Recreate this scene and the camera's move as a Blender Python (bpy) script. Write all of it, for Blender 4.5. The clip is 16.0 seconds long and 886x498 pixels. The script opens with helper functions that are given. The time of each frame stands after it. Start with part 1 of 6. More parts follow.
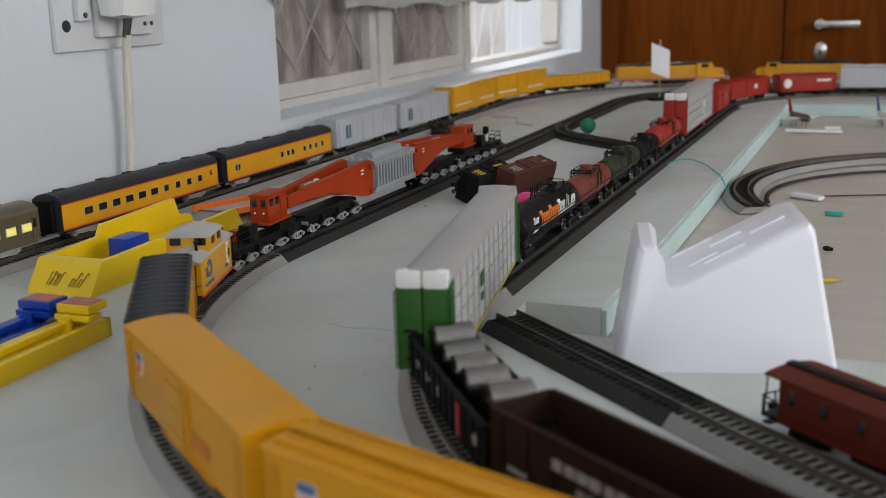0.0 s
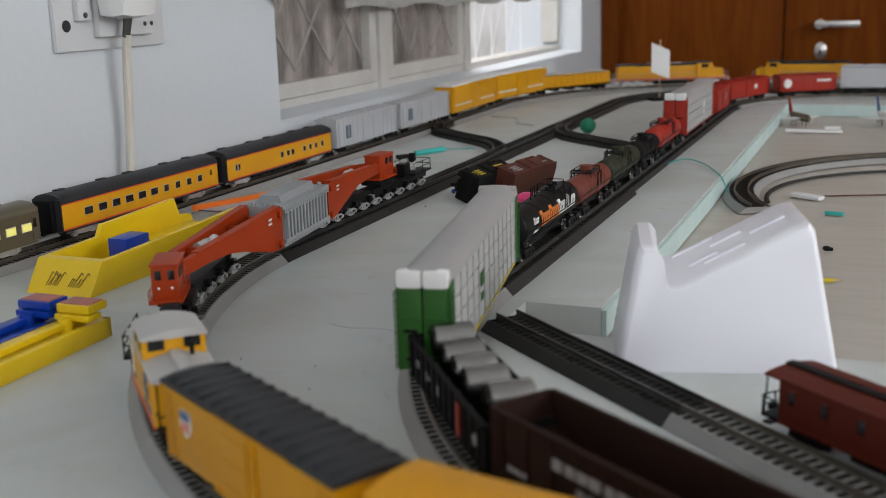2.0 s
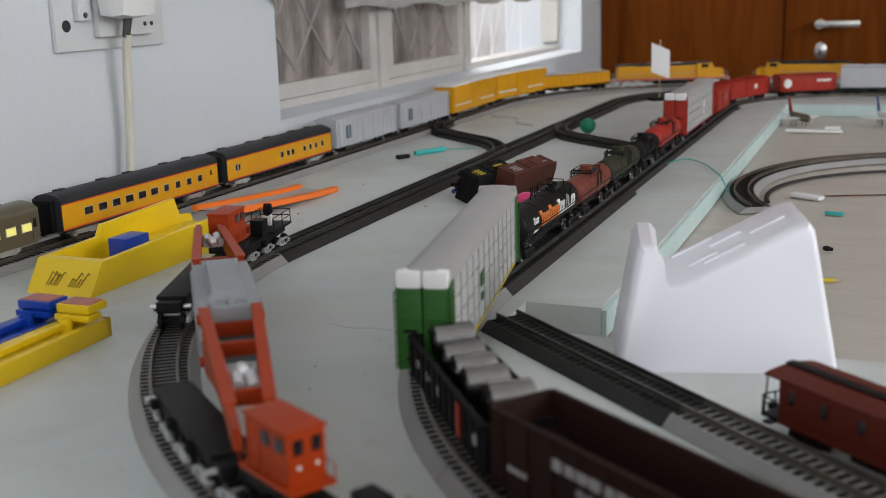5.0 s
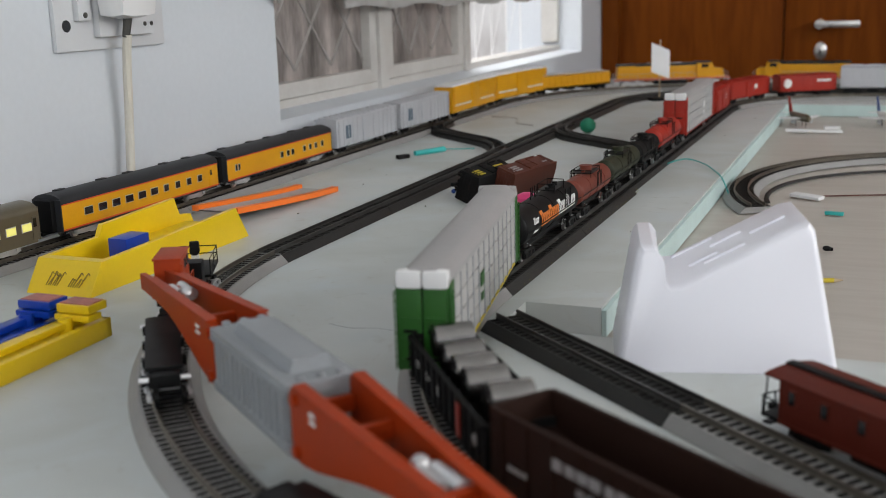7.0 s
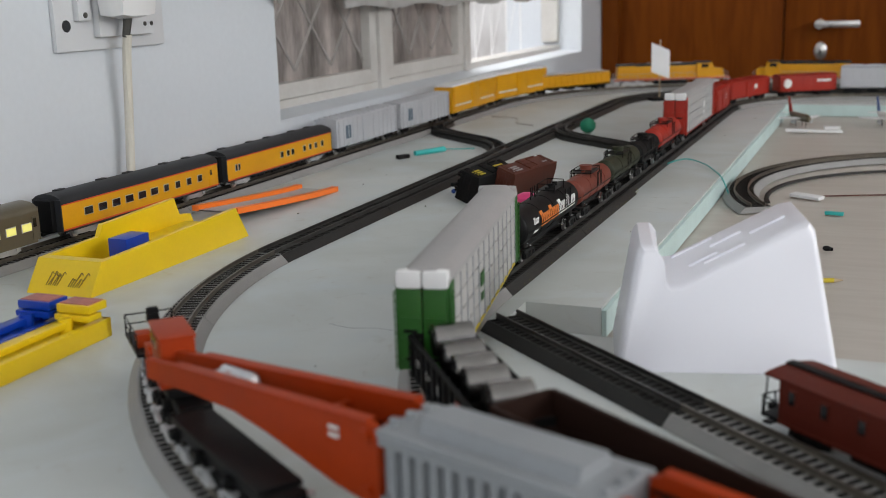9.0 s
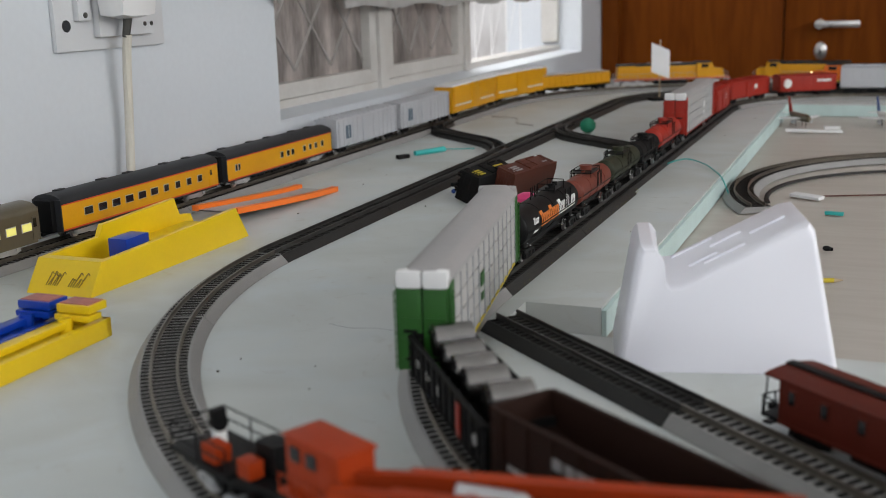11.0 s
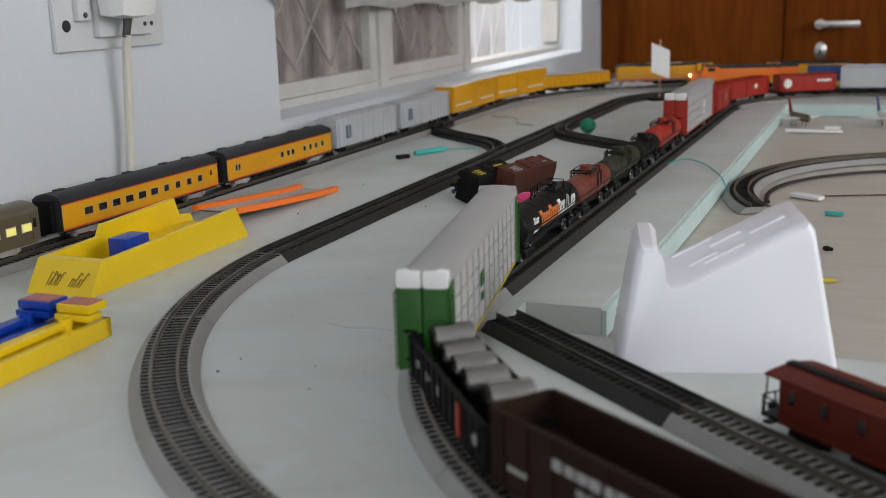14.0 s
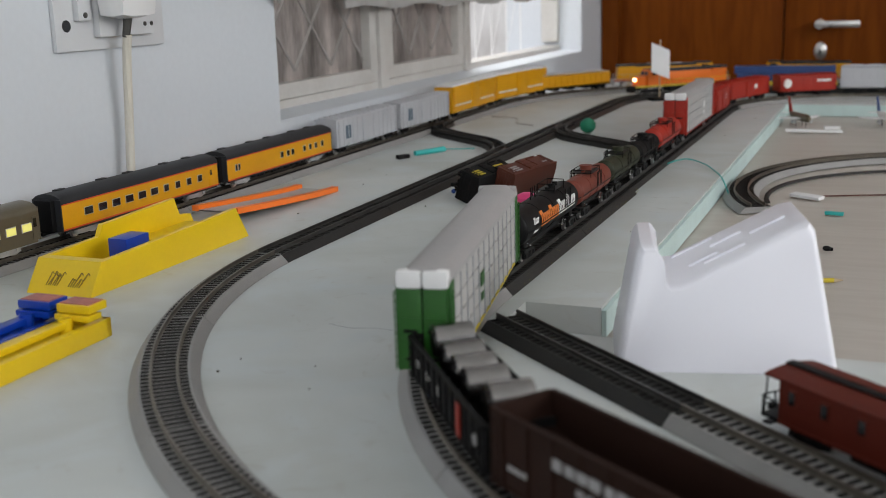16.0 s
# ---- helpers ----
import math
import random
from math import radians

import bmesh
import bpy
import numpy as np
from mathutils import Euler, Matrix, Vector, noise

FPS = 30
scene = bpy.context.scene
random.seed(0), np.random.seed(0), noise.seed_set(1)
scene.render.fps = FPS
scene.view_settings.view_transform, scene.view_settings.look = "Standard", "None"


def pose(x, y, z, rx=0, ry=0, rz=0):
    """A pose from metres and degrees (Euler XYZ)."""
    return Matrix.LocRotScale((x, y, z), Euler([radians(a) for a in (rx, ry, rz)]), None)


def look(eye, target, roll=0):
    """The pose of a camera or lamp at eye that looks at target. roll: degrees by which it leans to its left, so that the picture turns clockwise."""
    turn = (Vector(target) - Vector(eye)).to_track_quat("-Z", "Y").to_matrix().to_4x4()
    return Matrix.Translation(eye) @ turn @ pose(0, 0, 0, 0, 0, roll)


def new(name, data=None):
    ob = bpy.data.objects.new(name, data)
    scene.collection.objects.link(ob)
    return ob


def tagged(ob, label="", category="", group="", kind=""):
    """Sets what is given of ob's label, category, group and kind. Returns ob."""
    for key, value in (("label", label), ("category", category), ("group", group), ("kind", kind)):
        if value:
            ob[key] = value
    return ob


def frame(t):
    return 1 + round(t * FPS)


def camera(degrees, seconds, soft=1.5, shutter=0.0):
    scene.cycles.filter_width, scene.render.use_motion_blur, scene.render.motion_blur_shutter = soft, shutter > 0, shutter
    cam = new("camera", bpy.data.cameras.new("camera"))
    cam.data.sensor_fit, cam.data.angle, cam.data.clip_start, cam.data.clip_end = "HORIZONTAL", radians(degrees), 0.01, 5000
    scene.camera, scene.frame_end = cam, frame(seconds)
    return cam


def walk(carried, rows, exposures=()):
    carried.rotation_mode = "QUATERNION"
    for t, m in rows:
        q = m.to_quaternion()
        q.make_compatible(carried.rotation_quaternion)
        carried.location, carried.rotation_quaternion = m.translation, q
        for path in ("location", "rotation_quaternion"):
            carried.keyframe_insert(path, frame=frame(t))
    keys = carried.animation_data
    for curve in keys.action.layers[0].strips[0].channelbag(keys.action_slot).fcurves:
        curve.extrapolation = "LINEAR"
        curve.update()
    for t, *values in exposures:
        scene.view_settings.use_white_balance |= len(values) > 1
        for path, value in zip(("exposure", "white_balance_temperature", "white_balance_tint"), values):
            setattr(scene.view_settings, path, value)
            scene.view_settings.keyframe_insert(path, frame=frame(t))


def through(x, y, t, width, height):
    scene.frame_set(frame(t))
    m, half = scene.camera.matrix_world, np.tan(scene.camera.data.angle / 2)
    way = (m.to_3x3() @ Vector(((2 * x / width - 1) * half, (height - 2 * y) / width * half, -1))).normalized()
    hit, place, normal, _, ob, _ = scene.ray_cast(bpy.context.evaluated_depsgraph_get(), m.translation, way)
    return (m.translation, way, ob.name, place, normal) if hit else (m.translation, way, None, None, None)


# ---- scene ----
cam = camera(44.21, 16.0, soft=0.8)
VIEW = pose(0, 0, 0.2352, 76.687, 1.618, 22.117)
walk(cam, [(0.0, VIEW), (16.0, VIEW)], [(0.0, -0.15), (3.5, -0.10), (7.0, -0.02), (9.0, -0.02), (12.0, -0.11), (16.0, -0.13)])
cam.data.dof.use_dof = True
cam.data.dof.focus_distance = 1.02
cam.data.dof.aperture_fstop = 9.0

# ---- world and light ----
world = bpy.data.worlds.new("world")
scene.world = world
world.use_nodes = True
wn = world.node_tree.nodes
sky = wn.new("ShaderNodeTexSky")
sky.sky_type = "NISHITA"
sky.sun_disc = False
sky.sun_elevation = radians(48)
sky.sun_rotation = radians(200)
world.node_tree.links.new(sky.outputs[0], wn["Background"].inputs[0])
wn["Background"].inputs[1].default_value = 0.10


def area_lamp(name, m, sx, sy, watts, colour):
    """A rectangular area light: daylight at the window, or an added room fill."""
    d = bpy.data.lights.new(name, "AREA")
    d.shape, d.size, d.size_y, d.energy, d.color = "RECTANGLE", sx, sy, watts, colour
    ob = new(name, d)
    ob.matrix_world = m
    return ob


WALL_X, DOOR_Y = -0.80, 3.21
area_lamp("window_daylight", look((-1.02, 2.16, 0.85), (0.4, 2.0, 0.1)), 1.5, 0.66, 22, (1.0, 0.985, 0.96))
# added fill from behind the camera, no known source there
area_lamp("south_fill_light", look((0.9, -2.36, 1.0), (-0.2, 1.2, 0.0)), 2.4, 1.2, 25, (1.0, 0.975, 0.94))
# added fill from the right, where the room is out of view
area_lamp("east_fill_light", look((2.41, 0.9, 1.05), (-0.3, 1.0, 0.0)), 2.6, 1.1, 48, (1.0, 0.975, 0.94))

# ---- materials ----
def mat(name, colour, rough=0.5, metal=0.0, vary=0.12, grain=300.0, coarse=14.0, bump=0.15, spec=0.5, emit=0.0, stain=None, even=False):
    """A painted, moulded or worn surface: colour varied at two scales, with a fine relief."""
    m = bpy.data.materials.new(name)
    m.use_nodes = True
    n, l = m.node_tree.nodes, m.node_tree.links
    b = n["Principled BSDF"]
    b.inputs["Roughness"].default_value = rough
    b.inputs["Metallic"].default_value = metal
    b.inputs["Specular IOR Level"].default_value = spec
    co = n.new("ShaderNodeTexCoord")
    big, fine = n.new("ShaderNodeTexNoise"), n.new("ShaderNodeTexNoise")
    big.inputs["Scale"].default_value, fine.inputs["Scale"].default_value = coarse, grain
    big.inputs["Detail"].default_value = 5
    l.new(co.outputs["Object"], big.inputs["Vector"])
    l.new(co.outputs["Object"], fine.inputs["Vector"])
    mixf = n.new("ShaderNodeMath")
    mixf.operation = "MULTIPLY_ADD"
    mixf.inputs[1].default_value = 0.35
    l.new(fine.outputs["Fac"], mixf.inputs[0])
    l.new(big.outputs["Fac"], mixf.inputs[2])
    ramp = n.new("ShaderNodeValToRGB")
    c = Vector(colour)
    lo, hi = c * (1 - vary), c * (1 + vary)
    if stain:
        lo = c.lerp(Vector(stain), min(1.0, vary * 3))
    ramp.color_ramp.elements[0].position, ramp.color_ramp.elements[1].position = 0.42, 0.92
    ramp.color_ramp.elements[0].color, ramp.color_ramp.elements[1].color = (*lo, 1), (*hi, 1)
    l.new(mixf.outputs[0], ramp.inputs[0])
    l.new(ramp.outputs[0], b.inputs["Base Color"])
    rr = n.new("ShaderNodeMapRange")
    rr.inputs["To Min"].default_value, rr.inputs["To Max"].default_value = max(0.03, rough - 0.08), min(1, rough + 0.1)
    l.new(big.outputs["Fac"], rr.inputs["Value"])
    if not even:
        l.new(rr.outputs[0], b.inputs["Roughness"])
    if bump:
        bp = n.new("ShaderNodeBump")
        bp.inputs["Strength"].default_value, bp.inputs["Distance"].default_value = bump, 0.0006
        l.new(fine.outputs["Fac"], bp.inputs["Height"])
        l.new(bp.outputs[0], b.inputs["Normal"])
    if emit:
        b.inputs["Emission Color"].default_value = (*colour, 1)
        b.inputs["Emission Strength"].default_value = emit
    return m


def wood(name, dark, light, scale, stretch, rough, spec=0.25):
    """Timber with long grain along the second axis of stretch."""
    m = bpy.data.materials.new(name)
    m.use_nodes = True
    n, l = m.node_tree.nodes, m.node_tree.links
    b = n["Principled BSDF"]
    co, mp, nz, wv = (n.new(k) for k in ("ShaderNodeTexCoord", "ShaderNodeMapping", "ShaderNodeTexNoise", "ShaderNodeTexNoise"))
    mp.inputs["Scale"].default_value = stretch
    nz.inputs["Scale"].default_value, nz.inputs["Detail"].default_value, nz.inputs["Distortion"].default_value = scale, 8, 0.6
    wv.inputs["Scale"].default_value, wv.inputs["Detail"].default_value = scale * 0.25, 3
    l.new(co.outputs["Object"], mp.inputs["Vector"])
    l.new(mp.outputs[0], nz.inputs["Vector"])
    l.new(mp.outputs[0], wv.inputs["Vector"])
    add = n.new("ShaderNodeMath")
    add.operation = "MULTIPLY_ADD"
    add.inputs[1].default_value = 0.5
    l.new(wv.outputs["Fac"], add.inputs[0])
    l.new(nz.outputs["Fac"], add.inputs[2])
    ramp = n.new("ShaderNodeValToRGB")
    ramp.color_ramp.elements[0].position, ramp.color_ramp.elements[1].position = 0.5, 1.0
    ramp.color_ramp.elements[0].color, ramp.color_ramp.elements[1].color = (*dark, 1), (*light, 1)
    l.new(add.outputs[0], ramp.inputs[0])
    l.new(ramp.outputs[0], b.inputs["Base Color"])
    b.inputs["Roughness"].default_value = rough
    b.inputs["Specular IOR Level"].default_value = spec
    bp = n.new("ShaderNodeBump")
    bp.inputs["Strength"].default_value, bp.inputs["Distance"].default_value = 0.1, 0.001
    l.new(nz.outputs["Fac"], bp.inputs["Height"])
    l.new(bp.outputs[0], b.inputs["Normal"])
    return m


def board_paint(name):
    """Brushed grey-green emulsion: broad bluish and warm blotches, thin worn patches, scuffs and dirt specks."""
    m = bpy.data.materials.new(name)
    m.use_nodes = True
    n, l = m.node_tree.nodes, m.node_tree.links
    b = n["Principled BSDF"]
    co = n.new("ShaderNodeTexCoord")

    def noise(scale, detail, lo, hi, warp=0.0):
        nz, mr = n.new("ShaderNodeTexNoise"), n.new("ShaderNodeMapRange")
        nz.inputs["Scale"].default_value, nz.inputs["Detail"].default_value, nz.inputs["Distortion"].default_value = scale, detail, warp
        mr.inputs["From Min"].default_value, mr.inputs["From Max"].default_value = lo, hi
        l.new(co.outputs["Object"], nz.inputs["Vector"])
        l.new(nz.outputs["Fac"], mr.inputs["Value"])
        return mr.outputs["Result"], nz.outputs["Fac"]

    def blend(fac, a, bb):
        mx = n.new("ShaderNodeMix")
        mx.data_type = "RGBA"
        l.new(fac, mx.inputs[0])
        for sock, v in ((mx.inputs[6], a), (mx.inputs[7], bb)):
            if isinstance(v, tuple):
                sock.default_value = (*v, 1)
            else:
                l.new(v, sock)
        return mx.outputs[2]

    blotch, _ = noise(5.0, 4, 0.38, 0.66, 0.6)
    tint, _ = noise(11.0, 5, 0.46, 0.72, 1.2)
    worn, _ = noise(34.0, 6, 0.62, 0.80, 1.6)
    speck, _ = noise(260.0, 2, 0.77, 0.83)
    base = blend(blotch, (0.475, 0.500, 0.480), (0.585, 0.615, 0.610))
    base = blend(tint, base, (0.545, 0.590, 0.600))
    base = blend(worn, base, (0.455, 0.460, 0.435))
    base = blend(speck, base, (0.20, 0.19, 0.17))
    l.new(base, b.inputs["Base Color"])
    rough, _ = noise(8.0, 4, 0.2, 0.8)
    rr = n.new("ShaderNodeMapRange")
    rr.inputs["To Min"].default_value, rr.inputs["To Max"].default_value = 0.36, 0.58
    l.new(rough, rr.inputs["Value"])
    l.new(rr.outputs[0], b.inputs["Roughness"])
    _, relief = noise(60.0, 5, 0, 1, 0.8)
    bp = n.new("ShaderNodeBump")
    bp.inputs["Strength"].default_value, bp.inputs["Distance"].default_value = 0.12, 0.0012
    l.new(relief, bp.inputs["Height"])
    l.new(bp.outputs[0], b.inputs["Normal"])
    return m


def hazy(name):
    """Bright, soft, out-of-focus foliage and sky outside."""
    m = bpy.data.materials.new(name)
    m.use_nodes = True
    n, l = m.node_tree.nodes, m.node_tree.links
    b = n["Principled BSDF"]
    co, nz, ramp = n.new("ShaderNodeTexCoord"), n.new("ShaderNodeTexNoise"), n.new("ShaderNodeValToRGB")
    nz.inputs["Scale"].default_value, nz.inputs["Detail"].default_value = 3.2, 3
    ramp.color_ramp.elements[0].position, ramp.color_ramp.elements[1].position = 0.36, 0.60
    ramp.color_ramp.elements[0].color, ramp.color_ramp.elements[1].color = (0.50, 0.475, 0.475, 1), (0.68, 0.665, 0.67, 1)
    l.new(co.outputs["Object"], nz.inputs["Vector"])
    l.new(nz.outputs["Fac"], ramp.inputs[0])
    l.new(ramp.outputs[0], b.inputs["Emission Color"])
    b.inputs["Base Color"].default_value = (0, 0, 0, 1)
    b.inputs["Emission Strength"].default_value = 1.0
    return m


def glow(name, colour, power):
    m = bpy.data.materials.new(name)
    m.use_nodes = True
    b = m.node_tree.nodes["Principled BSDF"]
    b.inputs["Base Color"].default_value = (*colour, 1)
    b.inputs["Emission Color"].default_value, b.inputs["Emission Strength"].default_value = (*colour, 1), power
    return m


def dusty_glass(name, colour, through):
    """Obscured pane: dust that scatters some of the daylight behind it."""
    m = mat(name, colour, 0.4, vary=0.55, grain=70, coarse=7, bump=0.2)
    n, l = m.node_tree.nodes, m.node_tree.links
    mp = n.new("ShaderNodeMapping")
    mp.inputs["Scale"].default_value = (1.0, 3.2, 0.7)
    for nz in [q for q in n if q.type == "TEX_NOISE"]:
        l.new(nz.inputs["Vector"].links[0].from_socket, mp.inputs["Vector"])
        l.new(mp.outputs[0], nz.inputs["Vector"])
    b, out = n["Principled BSDF"], n["Material Output"]
    tr, mx = n.new("ShaderNodeBsdfTranslucent"), n.new("ShaderNodeMixShader")
    l.new(b.inputs["Base Color"].links[0].from_socket, tr.inputs["Color"])
    mx.inputs[0].default_value = through
    l.new(b.outputs[0], mx.inputs[1])
    l.new(tr.outputs[0], mx.inputs[2])
    l.new(mx.outputs[0], out.inputs[0])
    return m


M = dict(
    wall=mat("wall_paint", (0.62, 0.655, 0.70), 0.7, vary=0.05, grain=120, coarse=3, bump=0.12),
    ceiling=mat("ceiling_paint", (0.8, 0.8, 0.79), 0.9, vary=0.03),
    floor=mat("room_floor", (0.30, 0.27, 0.24), 0.5),
    board=board_paint("painted_board"),
    edge=mat("board_edge_paint", (0.50, 0.63, 0.62), 0.6, vary=0.08, grain=90),
    ply=mat("bare_ply_edge", (0.50, 0.46, 0.38), 0.7, vary=0.25, grain=200),
    lower=wood("laminate_grey_oak", (0.455, 0.42, 0.38), (0.52, 0.49, 0.45), 7.0, (1.2, 9.0, 9.0), 0.38),
    door=wood("varnished_teak", (0.118, 0.026, 0.0020), (0.190, 0.050, 0.0040), 5.0, (9.0, 9.0, 1.0), 0.5, 0.08),
    roadbed=mat("grey_plastic_roadbed", (0.27, 0.265, 0.26), 0.55, vary=0.1, grain=900, coarse=30, bump=0.3),
    roadbed_black=mat("black_plastic_roadbed", (0.023, 0.0228, 0.022), 0.5, spec=0.25, vary=0.25, grain=900, coarse=30, bump=0.35),
    tie=mat("brown_plastic_tie", (0.014, 0.013, 0.012), 0.65, spec=0.2, vary=0.3, grain=700, coarse=60, bump=0.2),
    rail=mat("nickel_rail", (0.20, 0.178, 0.15), 0.38, 0.8, vary=0.25, grain=500, coarse=50, bump=0.05),
    railhead=mat("steel_rail", (0.11, 0.106, 0.10), 0.42, 0.85, vary=0.25, grain=500, coarse=50, bump=0.05),
    black=mat("black_plastic", (0.004, 0.004, 0.0044), 0.5, spec=0.18, vary=0.3, grain=600, coarse=40),
    blackmatt=mat("weathered_black", (0.007, 0.0068, 0.007), 0.65, spec=0.15, vary=0.25, grain=600, coarse=40),
    steel=mat("polished_wheel_steel", (0.62, 0.61, 0.60), 0.25, 0.95, vary=0.1, bump=0.03),
    chrome=mat("silver_truck_paint", (0.58, 0.58, 0.59), 0.30, 0.7, vary=0.2, grain=500),
    yellow=mat("armour_yellow", (0.66, 0.315, 0.006), 0.38, spec=0.35, vary=0.08, grain=400, coarse=20),
    boxyellow=mat("boxcar_yellow", (0.58, 0.262, 0.003), 0.42, spec=0.3, vary=0.1, grain=400, coarse=20),
    orange=mat("loco_orange", (0.78, 0.17, 0.012), 0.35, vary=0.08, grain=400),
    schnabel=mat("oxide_red_paint", (0.33, 0.035, 0.004), 0.45, spec=0.2, vary=0.13, grain=400, coarse=22),
    freightred=mat("freight_red", (0.33, 0.022, 0.011), 0.45, spec=0.3, vary=0.13, grain=400, coarse=22),
    brown=mat("boxcar_brown", (0.085, 0.022, 0.012), 0.5, spec=0.3, vary=0.18, grain=400, coarse=22),
    hopperbrown=mat("hopper_brown", (0.022, 0.0095, 0.0065), 0.6, spec=0.15, vary=0.18, grain=400, coarse=22),
    caboosered=mat("caboose_red", (0.098, 0.014, 0.007), 0.55, spec=0.2, vary=0.12, grain=400, coarse=22),
    grey=mat("light_grey_paint", (0.36, 0.375, 0.39), 0.45, vary=0.08, grain=400, coarse=22),
    transformer=mat("transformer_grey", (0.265, 0.28, 0.295), 0.5, vary=0.10, grain=400, coarse=22),
    reefergrey=mat("reefer_silver", (0.50, 0.51, 0.54), 0.42, 0.15, vary=0.08, grain=400, coarse=22),
    roofdark=mat("dark_roof_paint", (0.022, 0.023, 0.026), 0.5, spec=0.3, vary=0.2, grain=400, coarse=22),
    roofgrey=mat("galvanised_roof", (0.44, 0.43, 0.42), 0.5, 0.1, vary=0.08, grain=400, coarse=22),
    roofmid=mat("mid_grey_roof", (0.37, 0.36, 0.36), 0.5, 0.1, vary=0.08, grain=400, coarse=22),
    faded=mat("faded_lettering", (0.34, 0.33, 0.33), 0.6, vary=0.2),
    white=mat("white_paint", (0.78, 0.78, 0.78), 0.45, vary=0.04),
    green=mat("rack_green", (0.012, 0.092, 0.006), 0.45, vary=0.14, grain=400, coarse=22),
    olive=mat("olive_paint", (0.022, 0.026, 0.012), 0.5, spec=0.3, vary=0.2, grain=400),
    tankred=mat("tank_brown_red", (0.16, 0.038, 0.024), 0.5, spec=0.3, vary=0.18, grain=400),
    champagne=mat("brass_grey_metal", (0.15, 0.128, 0.088), 0.32, 0.5, vary=0.12, grain=300),
    stripe=mat("red_stripe", (0.62, 0.07, 0.02), 0.45, vary=0.05),
    fadedred=mat("faded_red_lettering", (0.52, 0.16, 0.02), 0.5, vary=0.2),
    letter=mat("white_lettering", (0.75, 0.75, 0.74), 0.5, vary=0.05),
    letterorange=mat("orange_lettering", (0.75, 0.20, 0.03), 0.5, vary=0.05),
    letteryellow=mat("yellow_lettering", (0.62, 0.48, 0.03), 0.5, vary=0.05),
    slate=mat("slate_badge", (0.09, 0.13, 0.17), 0.5, vary=0.3, grain=300, coarse=90),
    letterblue=mat("blue_lettering", (0.06, 0.13, 0.27), 0.5, vary=0.05),
    dark=mat("dark_window", (0.012, 0.012, 0.014), 0.15, vary=0.1, bump=0),
    litpane=glow("lit_car_window", (0.80, 0.74, 0.20), 0.45),
    headlight=glow("headlight_lens", (1.0, 0.55, 0.28), 14.0),
    coil=mat("steel_coil", (0.31, 0.30, 0.30), 0.24, 1.0, vary=0.1, grain=200, coarse=60),
    toyyellow=mat("toy_yellow_plastic", (0.80, 0.55, 0.008), 0.33, vary=0.05, grain=300, coarse=9, bump=0.04),
    toyblue=mat("toy_blue_plastic", (0.003, 0.042, 0.36), 0.3, vary=0.08, bump=0.04),
    toyorange=mat("toy_orange_plastic", (0.95, 0.20, 0.02), 0.35, vary=0.05, bump=0.04),
    sticker=mat("worn_red_sticker", (0.42, 0.14, 0.11), 0.5, vary=0.3, grain=150, coarse=60),
    scuff=mat("brown_scuff", (0.27, 0.17, 0.02), 0.6, vary=0.3),
    tub=mat("glossy_white_plastic", (0.86, 0.865, 0.94), 0.28, even=True, vary=0.004, grain=60, coarse=5, bump=0.03),
    plate=mat("switch_plate_plastic", (0.62, 0.635, 0.66), 0.35, vary=0.03, bump=0.03),
    plugwhite=mat("plug_plastic", (0.78, 0.78, 0.79), 0.3, vary=0.02, bump=0.03),
    cable=mat("cream_cable", (0.62, 0.59, 0.52), 0.45, vary=0.06),
    frame=mat("old_white_frame", (0.56, 0.55, 0.53), 0.5, vary=0.1, grain=120, stain=(0.40, 0.36, 0.32)),
    dirtyglass=dusty_glass("dusty_ribbed_glass", (0.40, 0.37, 0.355), 0.55),
    grille=mat("grille_steel", (0.33, 0.31, 0.295), 0.55, vary=0.15),
    cloth=mat("grey_curtain", (0.36, 0.35, 0.345), 0.85, vary=0.1, grain=500, coarse=30),
    outside=hazy("hazy_outdoors"),
    metalhandle=mat("brushed_handle", (0.62, 0.61, 0.60), 0.3, 0.9, vary=0.08),
    paper=mat("white_card", (0.74, 0.74, 0.75), 0.7, vary=0.04),
    timber=mat("bare_stick", (0.48, 0.38, 0.25), 0.7, vary=0.15),
    greenball=mat("green_rubber", (0.01, 0.20, 0.11), 0.5, vary=0.12),
    teal=mat("teal_plastic", (0.03, 0.40, 0.38), 0.45, vary=0.1),
    pink=mat("pink_plastic", (0.72, 0.05, 0.20), 0.4, vary=0.05),
    containerblue=mat("container_blue", (0.022, 0.060, 0.20), 0.45, vary=0.15, grain=300),
    mud=mat("soil_crumbs", (0.06, 0.05, 0.035), 0.9, vary=0.3),
    moss=mat("yellow_paint_flecks", (0.33, 0.34, 0.06), 0.8, vary=0.3),
    planeblue=mat("airliner_blue", (0.02, 0.07, 0.30), 0.35, vary=0.05),
)

# ---- mesh helpers ----
def box(bm, c, s, bev=0.0, rot=None):
    """A bevelled box of size s about c; rot is an optional matrix applied about c."""
    r = bmesh.ops.create_cube(bm, size=1.0)
    vs = r["verts"]
    m = Matrix.Translation(c) @ (rot.to_4x4() if rot else Matrix()) @ Matrix.Diagonal((*s, 1))
    bmesh.ops.transform(bm, matrix=m, verts=vs)
    if bev:
        es = list({e for v in vs for e in v.link_edges})
        bmesh.ops.bevel(bm, geom=es, offset=min(bev, min(s) * 0.45), segments=2, profile=0.7, affect="EDGES", clamp_overlap=True)
    return bm


